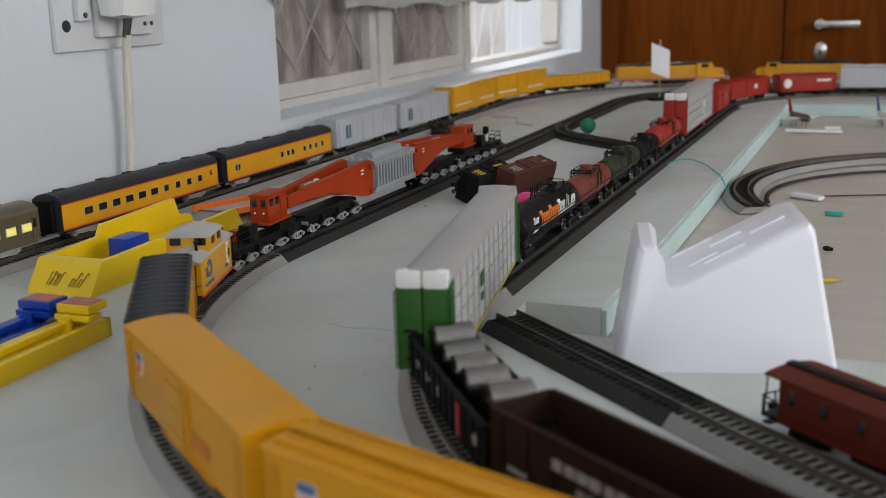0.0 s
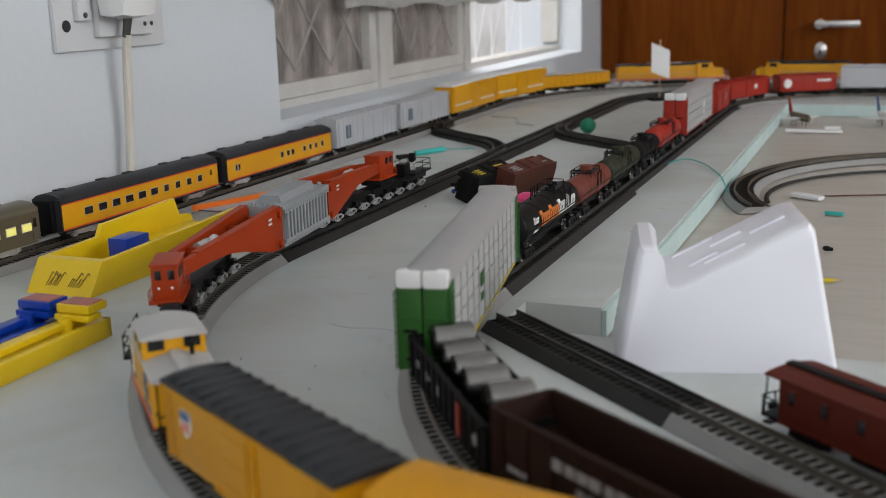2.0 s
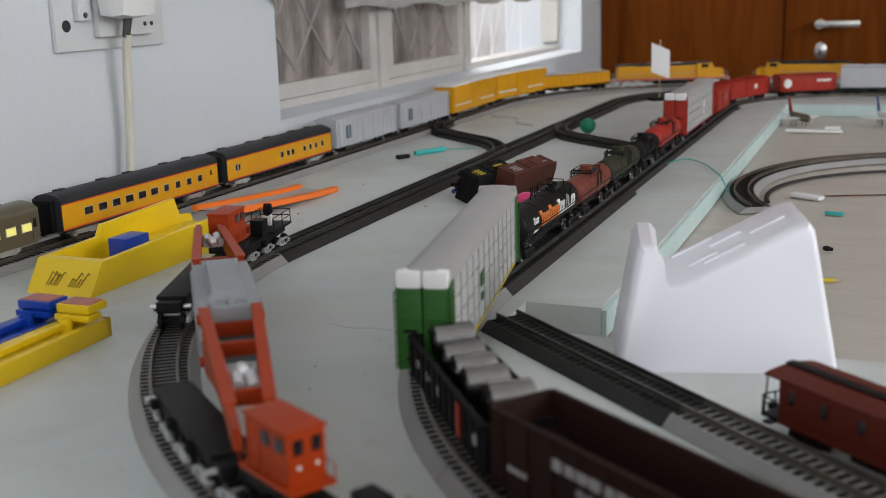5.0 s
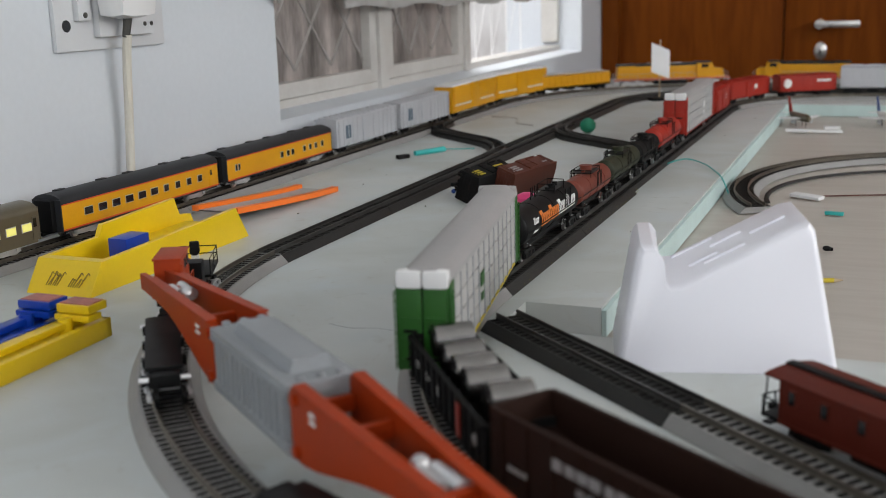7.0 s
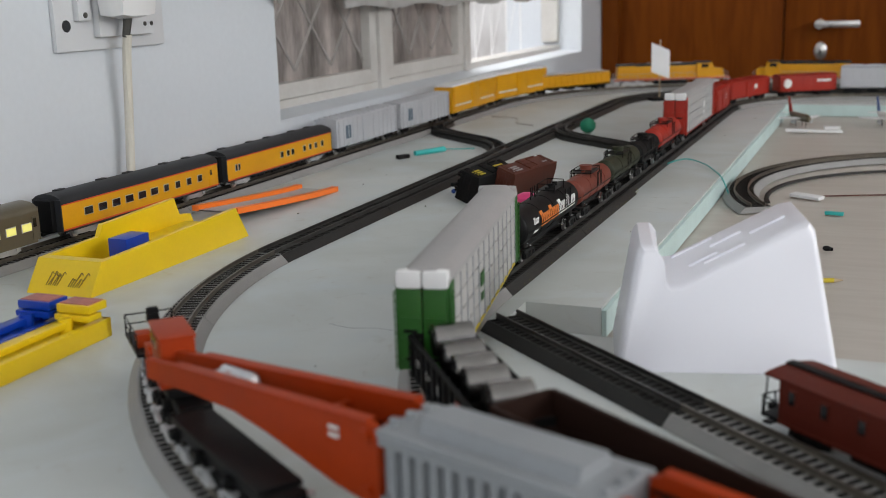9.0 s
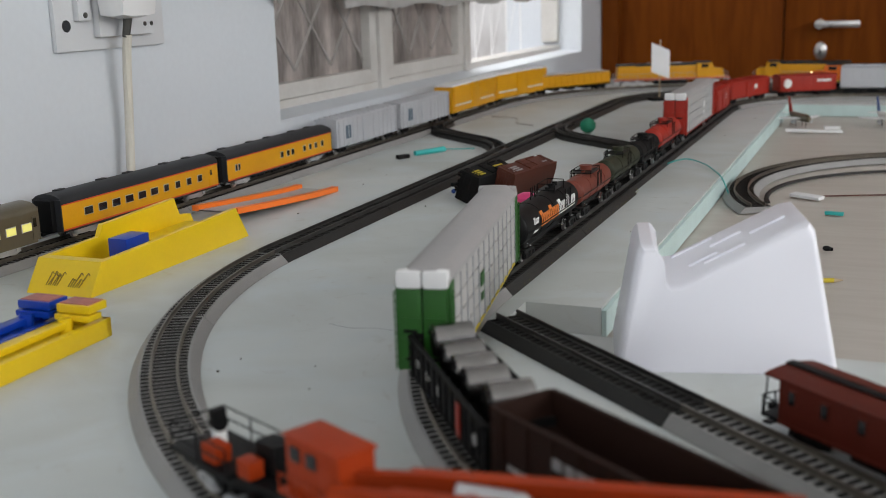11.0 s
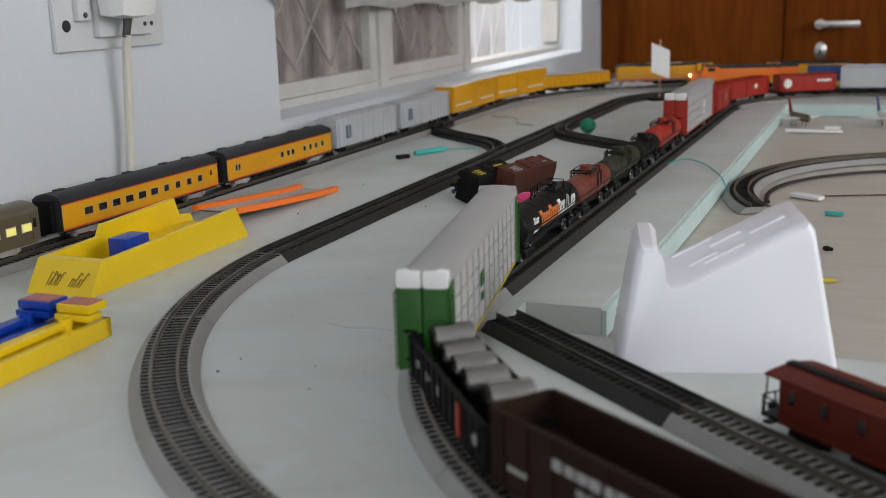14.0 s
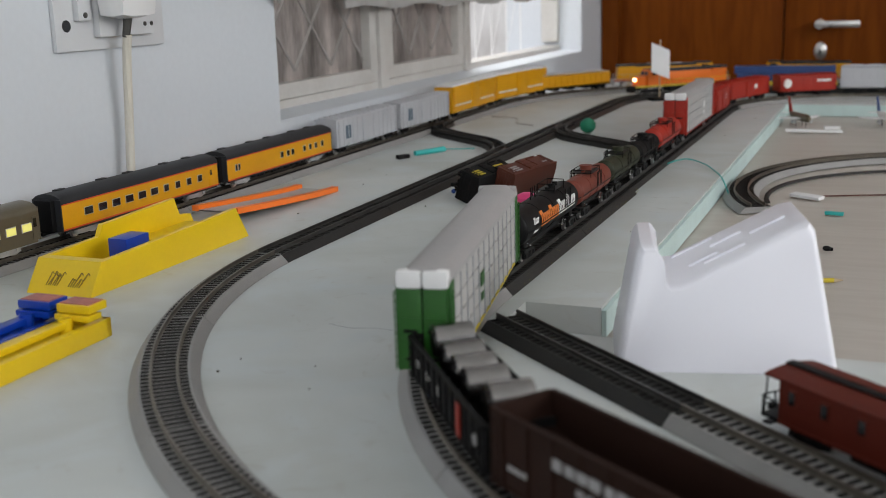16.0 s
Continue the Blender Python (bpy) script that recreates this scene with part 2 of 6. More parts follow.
def rod(bm, a, b, r, seg=8, r2=None):
    a, b = Vector(a), Vector(b)
    m = Matrix.Translation((a + b) / 2) @ (b - a).to_track_quat("Z", "Y").to_matrix().to_4x4()
    bmesh.ops.create_cone(bm, cap_ends=True, segments=seg, radius1=r, radius2=r if r2 is None else r2, depth=(b - a).length, matrix=m)
    return bm


def ball(bm, c, r, seg=12, squash=(1, 1, 1)):
    bmesh.ops.create_uvsphere(bm, u_segments=seg, v_segments=max(6, seg // 2), radius=r, matrix=Matrix.Translation(c) @ Matrix.Diagonal((*squash, 1)))
    return bm


def prism(bm, pts, x0, x1, axis="x"):
    """The outline pts, drawn in the other two axes, pulled from x0 to x1 along the axis."""
    def at(a, p):
        return (a, p[0], p[1]) if axis == "x" else (p[0], a, p[1]) if axis == "y" else (p[0], p[1], a)
    lo = [bm.verts.new(at(x0, p)) for p in pts]
    hi = [bm.verts.new(at(x1, p)) for p in pts]
    n = len(pts)
    for i in range(n):
        bm.faces.new((lo[i], lo[(i + 1) % n], hi[(i + 1) % n], hi[i]))
    bm.faces.new(list(reversed(lo)))
    bm.faces.new(hi)
    return bm


def sweep(bm, stations, outline, closed=True):
    """Carries an outline of (side, up) points along stations of (point, side direction)."""
    rings = []
    for p, side in stations:
        rings.append([bm.verts.new(Vector(p) + Vector(side) * a + Vector((0, 0, b))) for a, b in outline])
    n = len(outline)
    for r0, r1 in zip(rings, rings[1:]):
        for i in range(n if closed else n - 1):
            bm.faces.new((r0[i], r0[(i + 1) % n], r1[(i + 1) % n], r1[i]))
    if closed:
        bm.faces.new(list(reversed(rings[0])))
        bm.faces.new(rings[-1])
    return bm


def tube(bm, pts, r, seg=7):
    """A cable of radius r through the points."""
    pts = [Vector(p) for p in pts]
    rings = []
    for i, p in enumerate(pts):
        d = (pts[min(i + 1, len(pts) - 1)] - pts[max(i - 1, 0)]).normalized()
        q = d.to_track_quat("Z", "Y")
        rings.append([bm.verts.new(p + q @ Vector((r * math.cos(k * math.tau / seg), r * math.sin(k * math.tau / seg), 0))) for k in range(seg)])
    for r0, r1 in zip(rings, rings[1:]):
        for i in range(seg):
            bm.faces.new((r0[i], r0[(i + 1) % seg], r1[(i + 1) % seg], r1[i]))
    return bm


def smooth_line(ctrl, steps=8):
    """A Catmull-Rom line through the control points."""
    c = [Vector(p) for p in ctrl]
    c = [c[0] * 2 - c[1]] + c + [c[-1] * 2 - c[-2]]
    out = []
    for a, b, d, e in zip(c, c[1:], c[2:], c[3:]):
        for k in range(steps):
            t = k / steps
            out.append(0.5 * (2 * b + (d - a) * t + (2 * a - 5 * b + 4 * d - e) * t * t + (3 * b - a - 3 * d + e) * t ** 3))
    return out + [c[-2]]


def mesh_of(name, bm, material, shade=False):
    bmesh.ops.recalc_face_normals(bm, faces=bm.faces)
    me = bpy.data.meshes.new(name)
    bm.to_mesh(me)
    bm.free()
    me.materials.append(material)
    if shade:
        for p in me.polygons:
            p.use_smooth = True
        me.set_sharp_from_angle(angle=radians(38))
    return me


def part(name, bm, material, parent=None, label="", shade=True):
    """Links a bmesh as one mesh object under a thing or under a part."""
    ob = new(name, mesh_of(name, bm, material, shade))
    if parent is not None:
        ob.parent = parent
    if label:
        ob["label"] = label
    return ob


def put(name, me, parent, m=None):
    """One more piece on mesh data that is already there."""
    ob = new(name, me)
    ob.parent = parent
    if m is not None:
        ob.matrix_basis = m
    return ob


def thing(name, label, category, m=None, group="", kind=""):
    ob = tagged(new(name), label, category, group, kind)
    ob.empty_display_size = 0.01
    if m is not None:
        ob.matrix_basis = m
    return ob


B = bmesh.new

# ---- track lines ----
RAIL_Z = 0.0115


class Line:
    """A run of straights and arcs from a point and a heading (degrees); s = 0 lies at the start of the run numbered zero."""
    def __init__(self, x, y, heading, runs, zero=0):
        self.runs, s, h = [], 0.0, radians(heading)
        for k, r in enumerate(runs):
            if k == zero:
                self.s0 = s
            self.runs.append((s, x, y, h, r))
            if r[0] == "L":
                x, y, s = x + r[1] * math.cos(h), y + r[1] * math.sin(h), s + r[1]
            else:
                R, a = r[1], radians(r[2])
                sg = 1 if a > 0 else -1
                cx, cy = x - sg * R * math.sin(h), y + sg * R * math.cos(h)
                h += a
                x, y, s = cx + sg * R * math.sin(h), cy - sg * R * math.cos(h), s + abs(a) * R
        self.length = s

    def at(self, s):
        """The point and heading at s."""
        s += self.s0
        run = [r for r in self.runs if r[0] <= s] or self.runs[:1]
        s1, x, y, h, r = run[-1]
        d = s - s1
        if r[0] == "L":
            return x + d * math.cos(h), y + d * math.sin(h), h
        R, sg = r[1], (1 if r[2] > 0 else -1)
        h2 = h + sg * d / R
        return x - sg * R * math.sin(h) + sg * R * math.sin(h2), y + sg * R * math.cos(h) - sg * R * math.cos(h2), h2

    def on(self, s, wheelbase=0.1, lift=0.0, flip=False):
        """The pose of a car whose trucks stand wheelbase apart about s."""
        ax, ay, _ = self.at(s + wheelbase / 2)
        bx, by, _ = self.at(s - wheelbase / 2)
        if flip:
            ax, ay, bx, by = bx, by, ax, ay
        return pose((ax + bx) / 2, (ay + by) / 2, RAIL_Z + lift, 0, 0, math.degrees(math.atan2(ay - by, ax - bx)))


# the loop on which both trains run: along the far side, round, down the long straight, round the near bend
loop = Line(1.2, 2.47, 180, [("L", 1.418), ("A", 0.30, 90), ("L", 1.3107), ("A", 0.559, 180), ("L", 1.6)], zero=3)
# the siding along the wall, and its bend at the far side
siding = Line(-0.74, -0.6, 90, [("L", 2.71), ("A", 0.457, -90), ("L", 1.4)], zero=1)
# the inner line: near bend, straight, far bend
inner = Line(0.169 + 0.457 * math.cos(radians(285)), 0.765 + 0.457 * math.sin(radians(285)), 195,
             [("A", 0.457, -105), ("L", 1.32), ("A", 0.27, -90), ("L", 1.2)], zero=1)
# ---- the room ----
TABLE_FLOOR = -0.90
BOARD = 0.023
CEIL = 1.70


def structure(name, bm, material, label="", shade=False):
    return tagged(part(name, bm, material, None, label, shade), kind="structure")


def build_room():
    bm = B()
    y0, y1, z0, z1 = 1.345, 2.97, 0.060, 1.25
    t = 0.22
    cx = WALL_X - t / 2
    box(bm, (cx, (-2.4 + y0) / 2, 0.4), (t, y0 + 2.4, 2.6))
    box(bm, (cx, (y1 + DOOR_Y) / 2, 0.4), (t, DOOR_Y - y1, 2.6))
    box(bm, (cx, (y0 + y1) / 2, (TABLE_FLOOR + z0) / 2), (t, y1 - y0, z0 - TABLE_FLOOR))
    box(bm, (cx, (y0 + y1) / 2, (z1 + CEIL) / 2), (t, y1 - y0, CEIL - z1))
    structure("wall_west", bm, M["wall"], "pale blue-grey painted plaster wall with a deep window recess")
    bm = B()
    box(bm, (0.75, DOOR_Y + 0.12, 0.4), (3.6, 0.16, 2.6))
    structure("wall_north", bm, M["wall"])
    # unseen wall behind the camera, its wide opening made up for the south fill
    bm = B()
    for c, s in (((-0.72, -2.45, 0.4), (0.6, 0.12, 2.6)), ((2.38, -2.45, 0.4), (0.35, 0.12, 2.6)), ((0.9, -2.45, -0.35), (2.65, 0.12, 1.1)), ((0.9, -2.45, 1.68), (2.65, 0.12, 0.06))):
        box(bm, c, s)
    structure("wall_south", bm, M["wall"])
    # unseen east wall, with an opening invented to hold the east fill
    bm = B()
    for c, s in (((2.5, -1.47, 0.4), (0.12, 2.06, 2.6)), ((2.5, 2.78, 0.4), (0.12, 1.1, 2.6)), ((2.5, 0.9, -0.21), (0.12, 2.7, 1.38)), ((2.5, 0.9, 1.67), (0.12, 2.7, 0.06))):
        box(bm, c, s)
    structure("wall_east", bm, M["wall"])
    bm = B()
    box(bm, (0.8, 0.4, TABLE_FLOOR - 0.05), (3.6, 5.9, 0.1))
    structure("floor", bm, M["floor"])
    bm = B()
    box(bm, (0.8, 0.4, CEIL + 0.05), (3.6, 5.9, 0.1))
    structure("ceiling", bm, M["ceiling"])
    bm = B()
    box(bm, (-2.4, 4.0, 0.6), (0.02, 12.0, 5.0))
    structure("backdrop", bm, M["outside"], "bright hazy daylight outside the window")


def build_table():
    """The painted boards round a sunken bay that shows the laminate below."""
    ex, ny, fy = -0.1925, 0.705, 2.25
    bm = B()
    th = BOARD
    nx, yb = -0.252, 0.772
    outline = [(-0.797, -1.025), (1.9, -1.025), (1.9, ny), (nx, ny), (nx, yb), (ex, yb), (ex, fy), (1.9, fy), (1.9, 2.725), (-0.797, 2.725)]
    prism(bm, outline, -th, 0.0, "z")
    structure("tabletop", bm, M["board"], "grey-green painted board that carries the tracks round a sunken bay")
    bm = B()
    box(bm, (ex + 0.0022, (0.772 + fy) / 2, -th / 2 - 0.0008), (0.004, fy - 0.772, th - 0.002), 0.0006)
    box(bm, ((ex + 1.9) / 2, fy - 0.0022, -th / 2 - 0.0008), (1.9 - ex, 0.004, th - 0.002), 0.0006)
    structure("trim", bm, M["edge"], "pale turquoise painted board edge")
    bm = B()
    box(bm, ((ex + 1.9) / 2, ny + 0.0022, -th / 2 - 0.0008), (1.88 - ex, 0.004, th - 0.002), 0.0006)
    structure("trim_south", bm, M["ply"], "bare plywood board edge")
    bm = B()
    box(bm, (0.55, 0.85, -th - 0.0165), (2.7, 3.74, 0.03), 0.001)
    structure("lower_tabletop", bm, M["lower"], "pale grey-brown wood laminate surface in the sunken bay")
    bm = B()
    tube(bm, smooth_line([(-0.372, 0.676, -0.0002), (-0.352, 0.671, -0.0001), (-0.334, 0.676, -0.0002), (-0.312, 0.674, -0.0001), (-0.292, 0.680, -0.0002)]), 0.0004, 5)
    structure("trim_seam", bm, M["grey"], "fine crack in the paint where two sheets meet")
    bm = B()
    for x, y in ((-0.7, -0.9), (1.7, -0.9), (-0.7, 2.55), (1.7, 2.55)):
        box(bm, (x, y, (-0.05 + TABLE_FLOOR) / 2), (0.07, 0.07, -TABLE_FLOOR - 0.05), 0.004)
    structure("table_trestle", bm, M["timber"])


def build_window():
    """Three lights set back in the recess, a lattice of burglar bars behind, a blind at the top."""
    X = WALL_X - 0.085
    y0, y1, z0, z1 = 1.345, 2.97, 0.060, 1.25
    win = thing("window_1", "old white timber window with dusty panes and an open end light", "window", kind="structure")
    bm = B()
    for c, s in (((X, (y0 + y1) / 2, z0 + 0.010), (0.05, y1 - y0, 0.020)), ((X, (y0 + y1) / 2, z1 - 0.012), (0.05, y1 - y0, 0.024)),
                 ((X, y0 + 0.012, 0.655), (0.046, 0.024, 1.13)), ((X, y1 - 0.012, 0.655), (0.046, 0.024, 1.13)),
                 ((X, 1.81, 0.655), (0.066, 0.035, 1.18)), ((X, 2.235, 0.655), (0.066, 0.03, 1.18))):
        box(bm, c, s, 0.003)
    part("window_frame", bm, M["frame"], win)
    bm = B()
    prism(bm, [(WALL_X - 0.0605, z0 + 0.0005), (WALL_X - 0.0005, z0 + 0.0005), (WALL_X - 0.0005, z0 + 0.003), (WALL_X - 0.0605, z0 + 0.007)], y0 + 0.002, y1 - 0.002, "y")
    part("window_sill", bm, M["wall"], win, "white painted sill")
    for a, b in ((1.372, 1.79), (1.83, 2.218)):
        bm = B()
        for c, s in ((((X + 0.012), (a + b) / 2, z0 + 0.0325), (0.03, b - a, 0.024)), ((X + 0.012, (a + b) / 2, z1 - 0.05), (0.03, b - a, 0.04)),
                     ((X + 0.012, a + 0.014, 0.6575), (0.032, 0.028, 1.12)), ((X + 0.012, b - 0.014, 0.6575), (0.032, 0.028, 1.12))):
            box(bm, c, s, 0.003)
        sash = part("sash", bm, M["frame"], win, "casement with flaking white paint")
        bm = B()
        box(bm, (X + 0.008, (a + b) / 2, 0.652), (0.005, b - a - 0.055, 1.12))
        part("pane", bm, M["dirtyglass"], sash, "dusty obscured pane")
        bm = B()
        # diamond bars just behind the dusty pane
        n = 3
        w = (b - a - 0.056) / n
        for i in range(n):
            for j in range(8):
                ya, za = a + 0.028 + i * w, z0 + 0.06 + j * 0.135
                if za + 0.135 > 1.18:
                    continue
                rod(bm, (X + 0.011, ya, za), (X + 0.011, ya + w, za + 0.135), 0.0030, 5)
                rod(bm, (X + 0.011, ya + w, za), (X + 0.011, ya, za + 0.135), 0.0030, 5)
        part("burglar_bars", bm, M["grille"], win, "diagonal lattice of thin steel bars")
    bm = B()
    for i in range(6):
        ya = 2.27 + i * 0.115
        rod(bm, (X - 0.05, ya, z0), (X - 0.05, ya, z1), 0.0016, 6)
    for j in range(6):
        for i in range(5):
            ya, za = 2.27 + i * 0.115, 0.08 + j * 0.19
            rod(bm, (X - 0.05, ya, za), (X - 0.05, ya + 0.115, za + 0.19), 0.0008, 5)
    part("burglar_bars", bm, M["white"], win, "white steel lattice outside the open light")
    # blind
    bl = thing("roller_blind", "grey fabric blind drawn up over the window", "blind")
    bm = B()
    ys = np.linspace(1.62, 2.83, 61)
    prev = None
    zlo = 0.212
    for i, y in enumerate(ys):
        x = WALL_X - 0.03 + 0.006 * math.sin(i * 1.1) + 0.003 * math.sin(i * 0.37)
        zl = zlo - 0.006 * (i / 60) + 0.004 * math.sin(i * 0.5)
        a, b_ = bm.verts.new((x, y, zl)), bm.verts.new((x, y, 1.2))
        c, d = bm.verts.new((x - 0.004, y, zl)), bm.verts.new((x - 0.004, y, 1.2))
        if prev:
            bm.faces.new((prev[0], a, b_, prev[1]))
            bm.faces.new((prev[2], prev[3], d, c))
            bm.faces.new((prev[0], prev[2], c, a))
        prev = (a, b_, c, d)
    part("fabric", bm, M["cloth"], bl)
    cu = thing("curtain", "pale grey curtain bunched at the window's side", "curtain")
    bm = B()
    prev = None
    for i in range(25):
        k = i / 24
        y = 1.262 + 0.085 * k
        x = WALL_X + 0.012 + 0.005 * math.sin(i * 1.5)
        zl = 0.250 - 0.026 * k ** 1.6
        q = [bm.verts.new(p) for p in ((x, y, zl), (x, y, 1.25), (x - 0.003, y, zl), (x - 0.003, y, 1.25))]
        if prev:
            bm.faces.new((prev[0], q[0], q[1], prev[1]))
            bm.faces.new((prev[2], prev[3], q[3], q[2]))
            bm.faces.new((prev[0], prev[2], q[2], q[0]))
        prev = q
    part("cloth", bm, M["cloth"], cu)
    bm = B()
    rod(bm, (WALL_X - 0.03, 1.40, 1.215), (WALL_X - 0.03, 2.93, 1.215), 0.012, 10)
    part("roller", bm, M["frame"], bl)


def build_door():
    d = thing("door_1", "varnished reddish teak door with a plain flush face", "door", kind="structure")
    bm = B()
    box(bm, (-0.5445, DOOR_Y + 0.015, 0.15), (0.508, 0.046, 2.1), 0.003)
    part("side_panel", bm, M["door"], d)
    bm = B()
    box(bm, (0.205, DOOR_Y + 0.018, 0.15), (0.985, 0.04, 2.1), 0.004)
    part("leaf", bm, M["door"], d)
    bm = B()
    box(bm, (-0.289, DOOR_Y + 0.030, 0.15), (0.010, 0.012, 2.1))
    part("gap", bm, M["roofdark"], d)
    bm = B()
    box(bm, (-0.772, DOOR_Y - 0.002, 0.15), (0.05, 0.05, 2.14), 0.004)
    part("jamb", bm, M["door"], d)
    h = B()
    rod(h, (-0.193, DOOR_Y - 0.002, 0.119), (-0.193, DOOR_Y - 0.045, 0.119), 0.013, 16)
    box(h, (-0.147, DOOR_Y - 0.048, 0.119), (0.115, 0.013, 0.017), 0.005)
    hd = part("door_handle", h, M["metalhandle"], d, "brushed steel lever handle")
    bm = B()
    ball(bm, (-0.189, DOOR_Y - 0.004, 0.046), 0.018, 16, (0.95, 0.35, 1.35))
    esc = part("escutcheon", bm, M["metalhandle"], d, "oval steel keyhole cover")
    bm = B()
    box(bm, (-0.189, DOOR_Y - 0.0105, 0.044), (0.004, 0.003, 0.012))
    part("keyhole", bm, M["dark"], esc)


def build_socket():
    s = thing("wall_socket", "white plastic switch and socket plate screwed to the wall", "socket")
    x = WALL_X
    bm = B()
    box(bm, (x + 0.003, 0.992, 0.262), (0.006, 0.182, 0.156), 0.006)
    part("plate", bm, M["plate"], s)
    bm = B()
    box(bm, (x + 0.0095, 0.9395, 0.245), (0.008, 0.020, 0.060), 0.003)
    sw = part("switch_module", bm, M["plate"], s)
    bm = B()
    box(bm, (x + 0.0155, 0.9395, 0.252), (0.008, 0.013, 0.026), 0.003, Matrix.Rotation(0.25, 3, "Y"))
    part("rocker", bm, M["plugwhite"], sw)
    bm = B()
    rod(bm, (x + 0.013, 0.9395, 0.221), (x + 0.0145, 0.9395, 0.221), 0.003, 10)
    part("screw", bm, M["railhead"], sw)
    bm = B()
    box(bm, (x + 0.010, 1.006, 0.247), (0.010, 0.094, 0.100), 0.004)
    so = part("socket_module", bm, M["plate"], s)
    for y in (1.036, 1.048):
        bm = B()
        rod(bm, (x + 0.014, y, 0.209), (x + 0.0158, y, 0.209), 0.0026, 10)
        part("screw", bm, M["railhead"], so)
    bm = B()
    rod(bm, (x + 0.005, 0.9175, 0.2105), (x + 0.0068, 0.9175, 0.2105), 0.0062, 18)
    part("screw_hole", bm, M["dark"], s)
    p = thing("plug", "white mains plug with a cream cable hanging down the wall", "plug")
    bm = B()
    box(bm, (x + 0.034, 0.984, 0.247), (0.038, 0.062, 0.062), 0.020)
    box(bm, (x + 0.030, 0.984, 0.262), (0.044, 0.070, 0.040), 0.016)
    part("body", bm, M["plugwhite"], p)
    bm = B()
    rod(bm, (x + 0.018, 0.990, 0.250), (x + 0.0152, 0.990, 0.250), 0.032, 20)
    part("collar", bm, M["plate"], p)
    bm = B()
    rod(bm, (x + 0.030, 0.988, 0.217), (x + 0.026, 0.987, 0.196), 0.0050, 10, 0.0042)
    part("strain_relief", bm, M["railhead"], p)
    bm = B()
    tube(bm, smooth_line([(x + 0.027, 0.988, 0.199), (x + 0.022, 0.990, 0.17), (x + 0.017, 0.990, 0.10), (x + 0.018, 0.983, 0.04), (x + 0.012, 0.985, 0.008), (x + 0.010, 1.012, 0.0055)], 8), 0.0050, 9)
    part("cable", bm, M["cable"], p)


build_room()
build_table()
build_window()
build_door()
build_socket()
# ---- tracks ----
BED = [(-0.0222, 0.0003), (-0.0160, 0.0072), (0.0160, 0.0072), (0.0222, 0.0003)]


def rail_outline(c):
    w, f, top = 0.0006, 0.0011, RAIL_Z
    return [(c - f, 0.0078), (c - f, 0.0083), (c - w / 2, 0.0087), (c - w, 0.0106), (c - w, top), (c + w, top), (c + w, 0.0106), (c + w / 2, 0.0087), (c + f, 0.0083), (c + f, 0.0078)]


TIE_MESH = {}


def tie_mesh():
    if "tie" not in TIE_MESH:
        bm = B()
        box(bm, (0, 0, 0.0069), (0.0031, 0.0288, 0.0019), 0.0003)
        TIE_MESH["tie"] = mesh_of("tie", bm, M["tie"])
    return TIE_MESH["tie"]


def track_section(line, s0, s1, black=False, ties="parts", label="", group="", z=0.0, wide=1.0):
    """A clip-together piece of track: moulded roadbed, ties and two rails."""
    bedmat, railmat = (M["roadbed_black"], M["railhead"]) if black else (M["roadbed"], M["rail"])
    t = thing("track_section", label or ("black roadbed track with steel rails" if black else "grey roadbed track with nickel rails and dark ties"), "model track", group=group)
    n = max(2, int((s1 - s0) / 0.012))
    gap = 0.0004
    st = []
    for k in range(n + 1):
        s = s0 + gap + (s1 - s0 - 2 * gap) * k / n
        x, y, h = line.at(s)
        st.append(((x, y, z), (-math.sin(h), math.cos(h), 0)))
    part("roadbed", sweep(B(), st, [(a * wide, b) for a, b in BED]), bedmat, t)
    for c in (-0.00825, 0.00825):
        part("rail", sweep(B(), st, rail_outline(c)), railmat, t)
    m = max(1, round((s1 - s0) / 0.0067))
    if ties == "parts":
        me = tie_mesh()
        for k in range(m):
            x, y, h = line.at(s0 + (s1 - s0) * (k + 0.5) / m)
            put("tie", me, t, pose(x, y, z, 0, 0, math.degrees(h)))
    else:
        bm = B()
        vs, fs = [], []
        for k in range(m):
            x, y, h = line.at(s0 + (s1 - s0) * (k + 0.5) / m)
            u, v = (math.cos(h), math.sin(h)), (-math.sin(h), math.cos(h))
            i0 = len(vs)
            for zz in (0.0060, 0.0079):
                for a, b in ((-1, -1), (1, -1), (1, 1), (-1, 1)):
                    vs.append((x + u[0] * a * 0.00155 + v[0] * b * 0.0144, y + u[1] * a * 0.00155 + v[1] * b * 0.0144, z + zz))
            fs += [tuple(i0 + q for q in f) for f in ((0, 1, 5, 4), (1, 2, 6, 5), (2, 3, 7, 6), (3, 0, 4, 7), (4, 5, 6, 7))]
        me = bpy.data.meshes.new("tie_strip")
        me.from_pydata(vs, [], fs)
        me.materials.append(M["tie"])
        ob = put("tie_strip", me, t)
        ob["kind"] = "stuff"
    return t


def joint_bars(line, s, parent):
    """The pair of pale metal joiners across a joint."""
    x, y, h = line.at(s)
    bm = B()
    box(bm, (0, 0, 0.0076), (0.0016, 0.0290, 0.0010), 0.0002)
    ob = part("joiner", bm, M["roadbed"], parent)
    ob.matrix_basis = pose(x, y, 0, 0, 0, math.degrees(h))


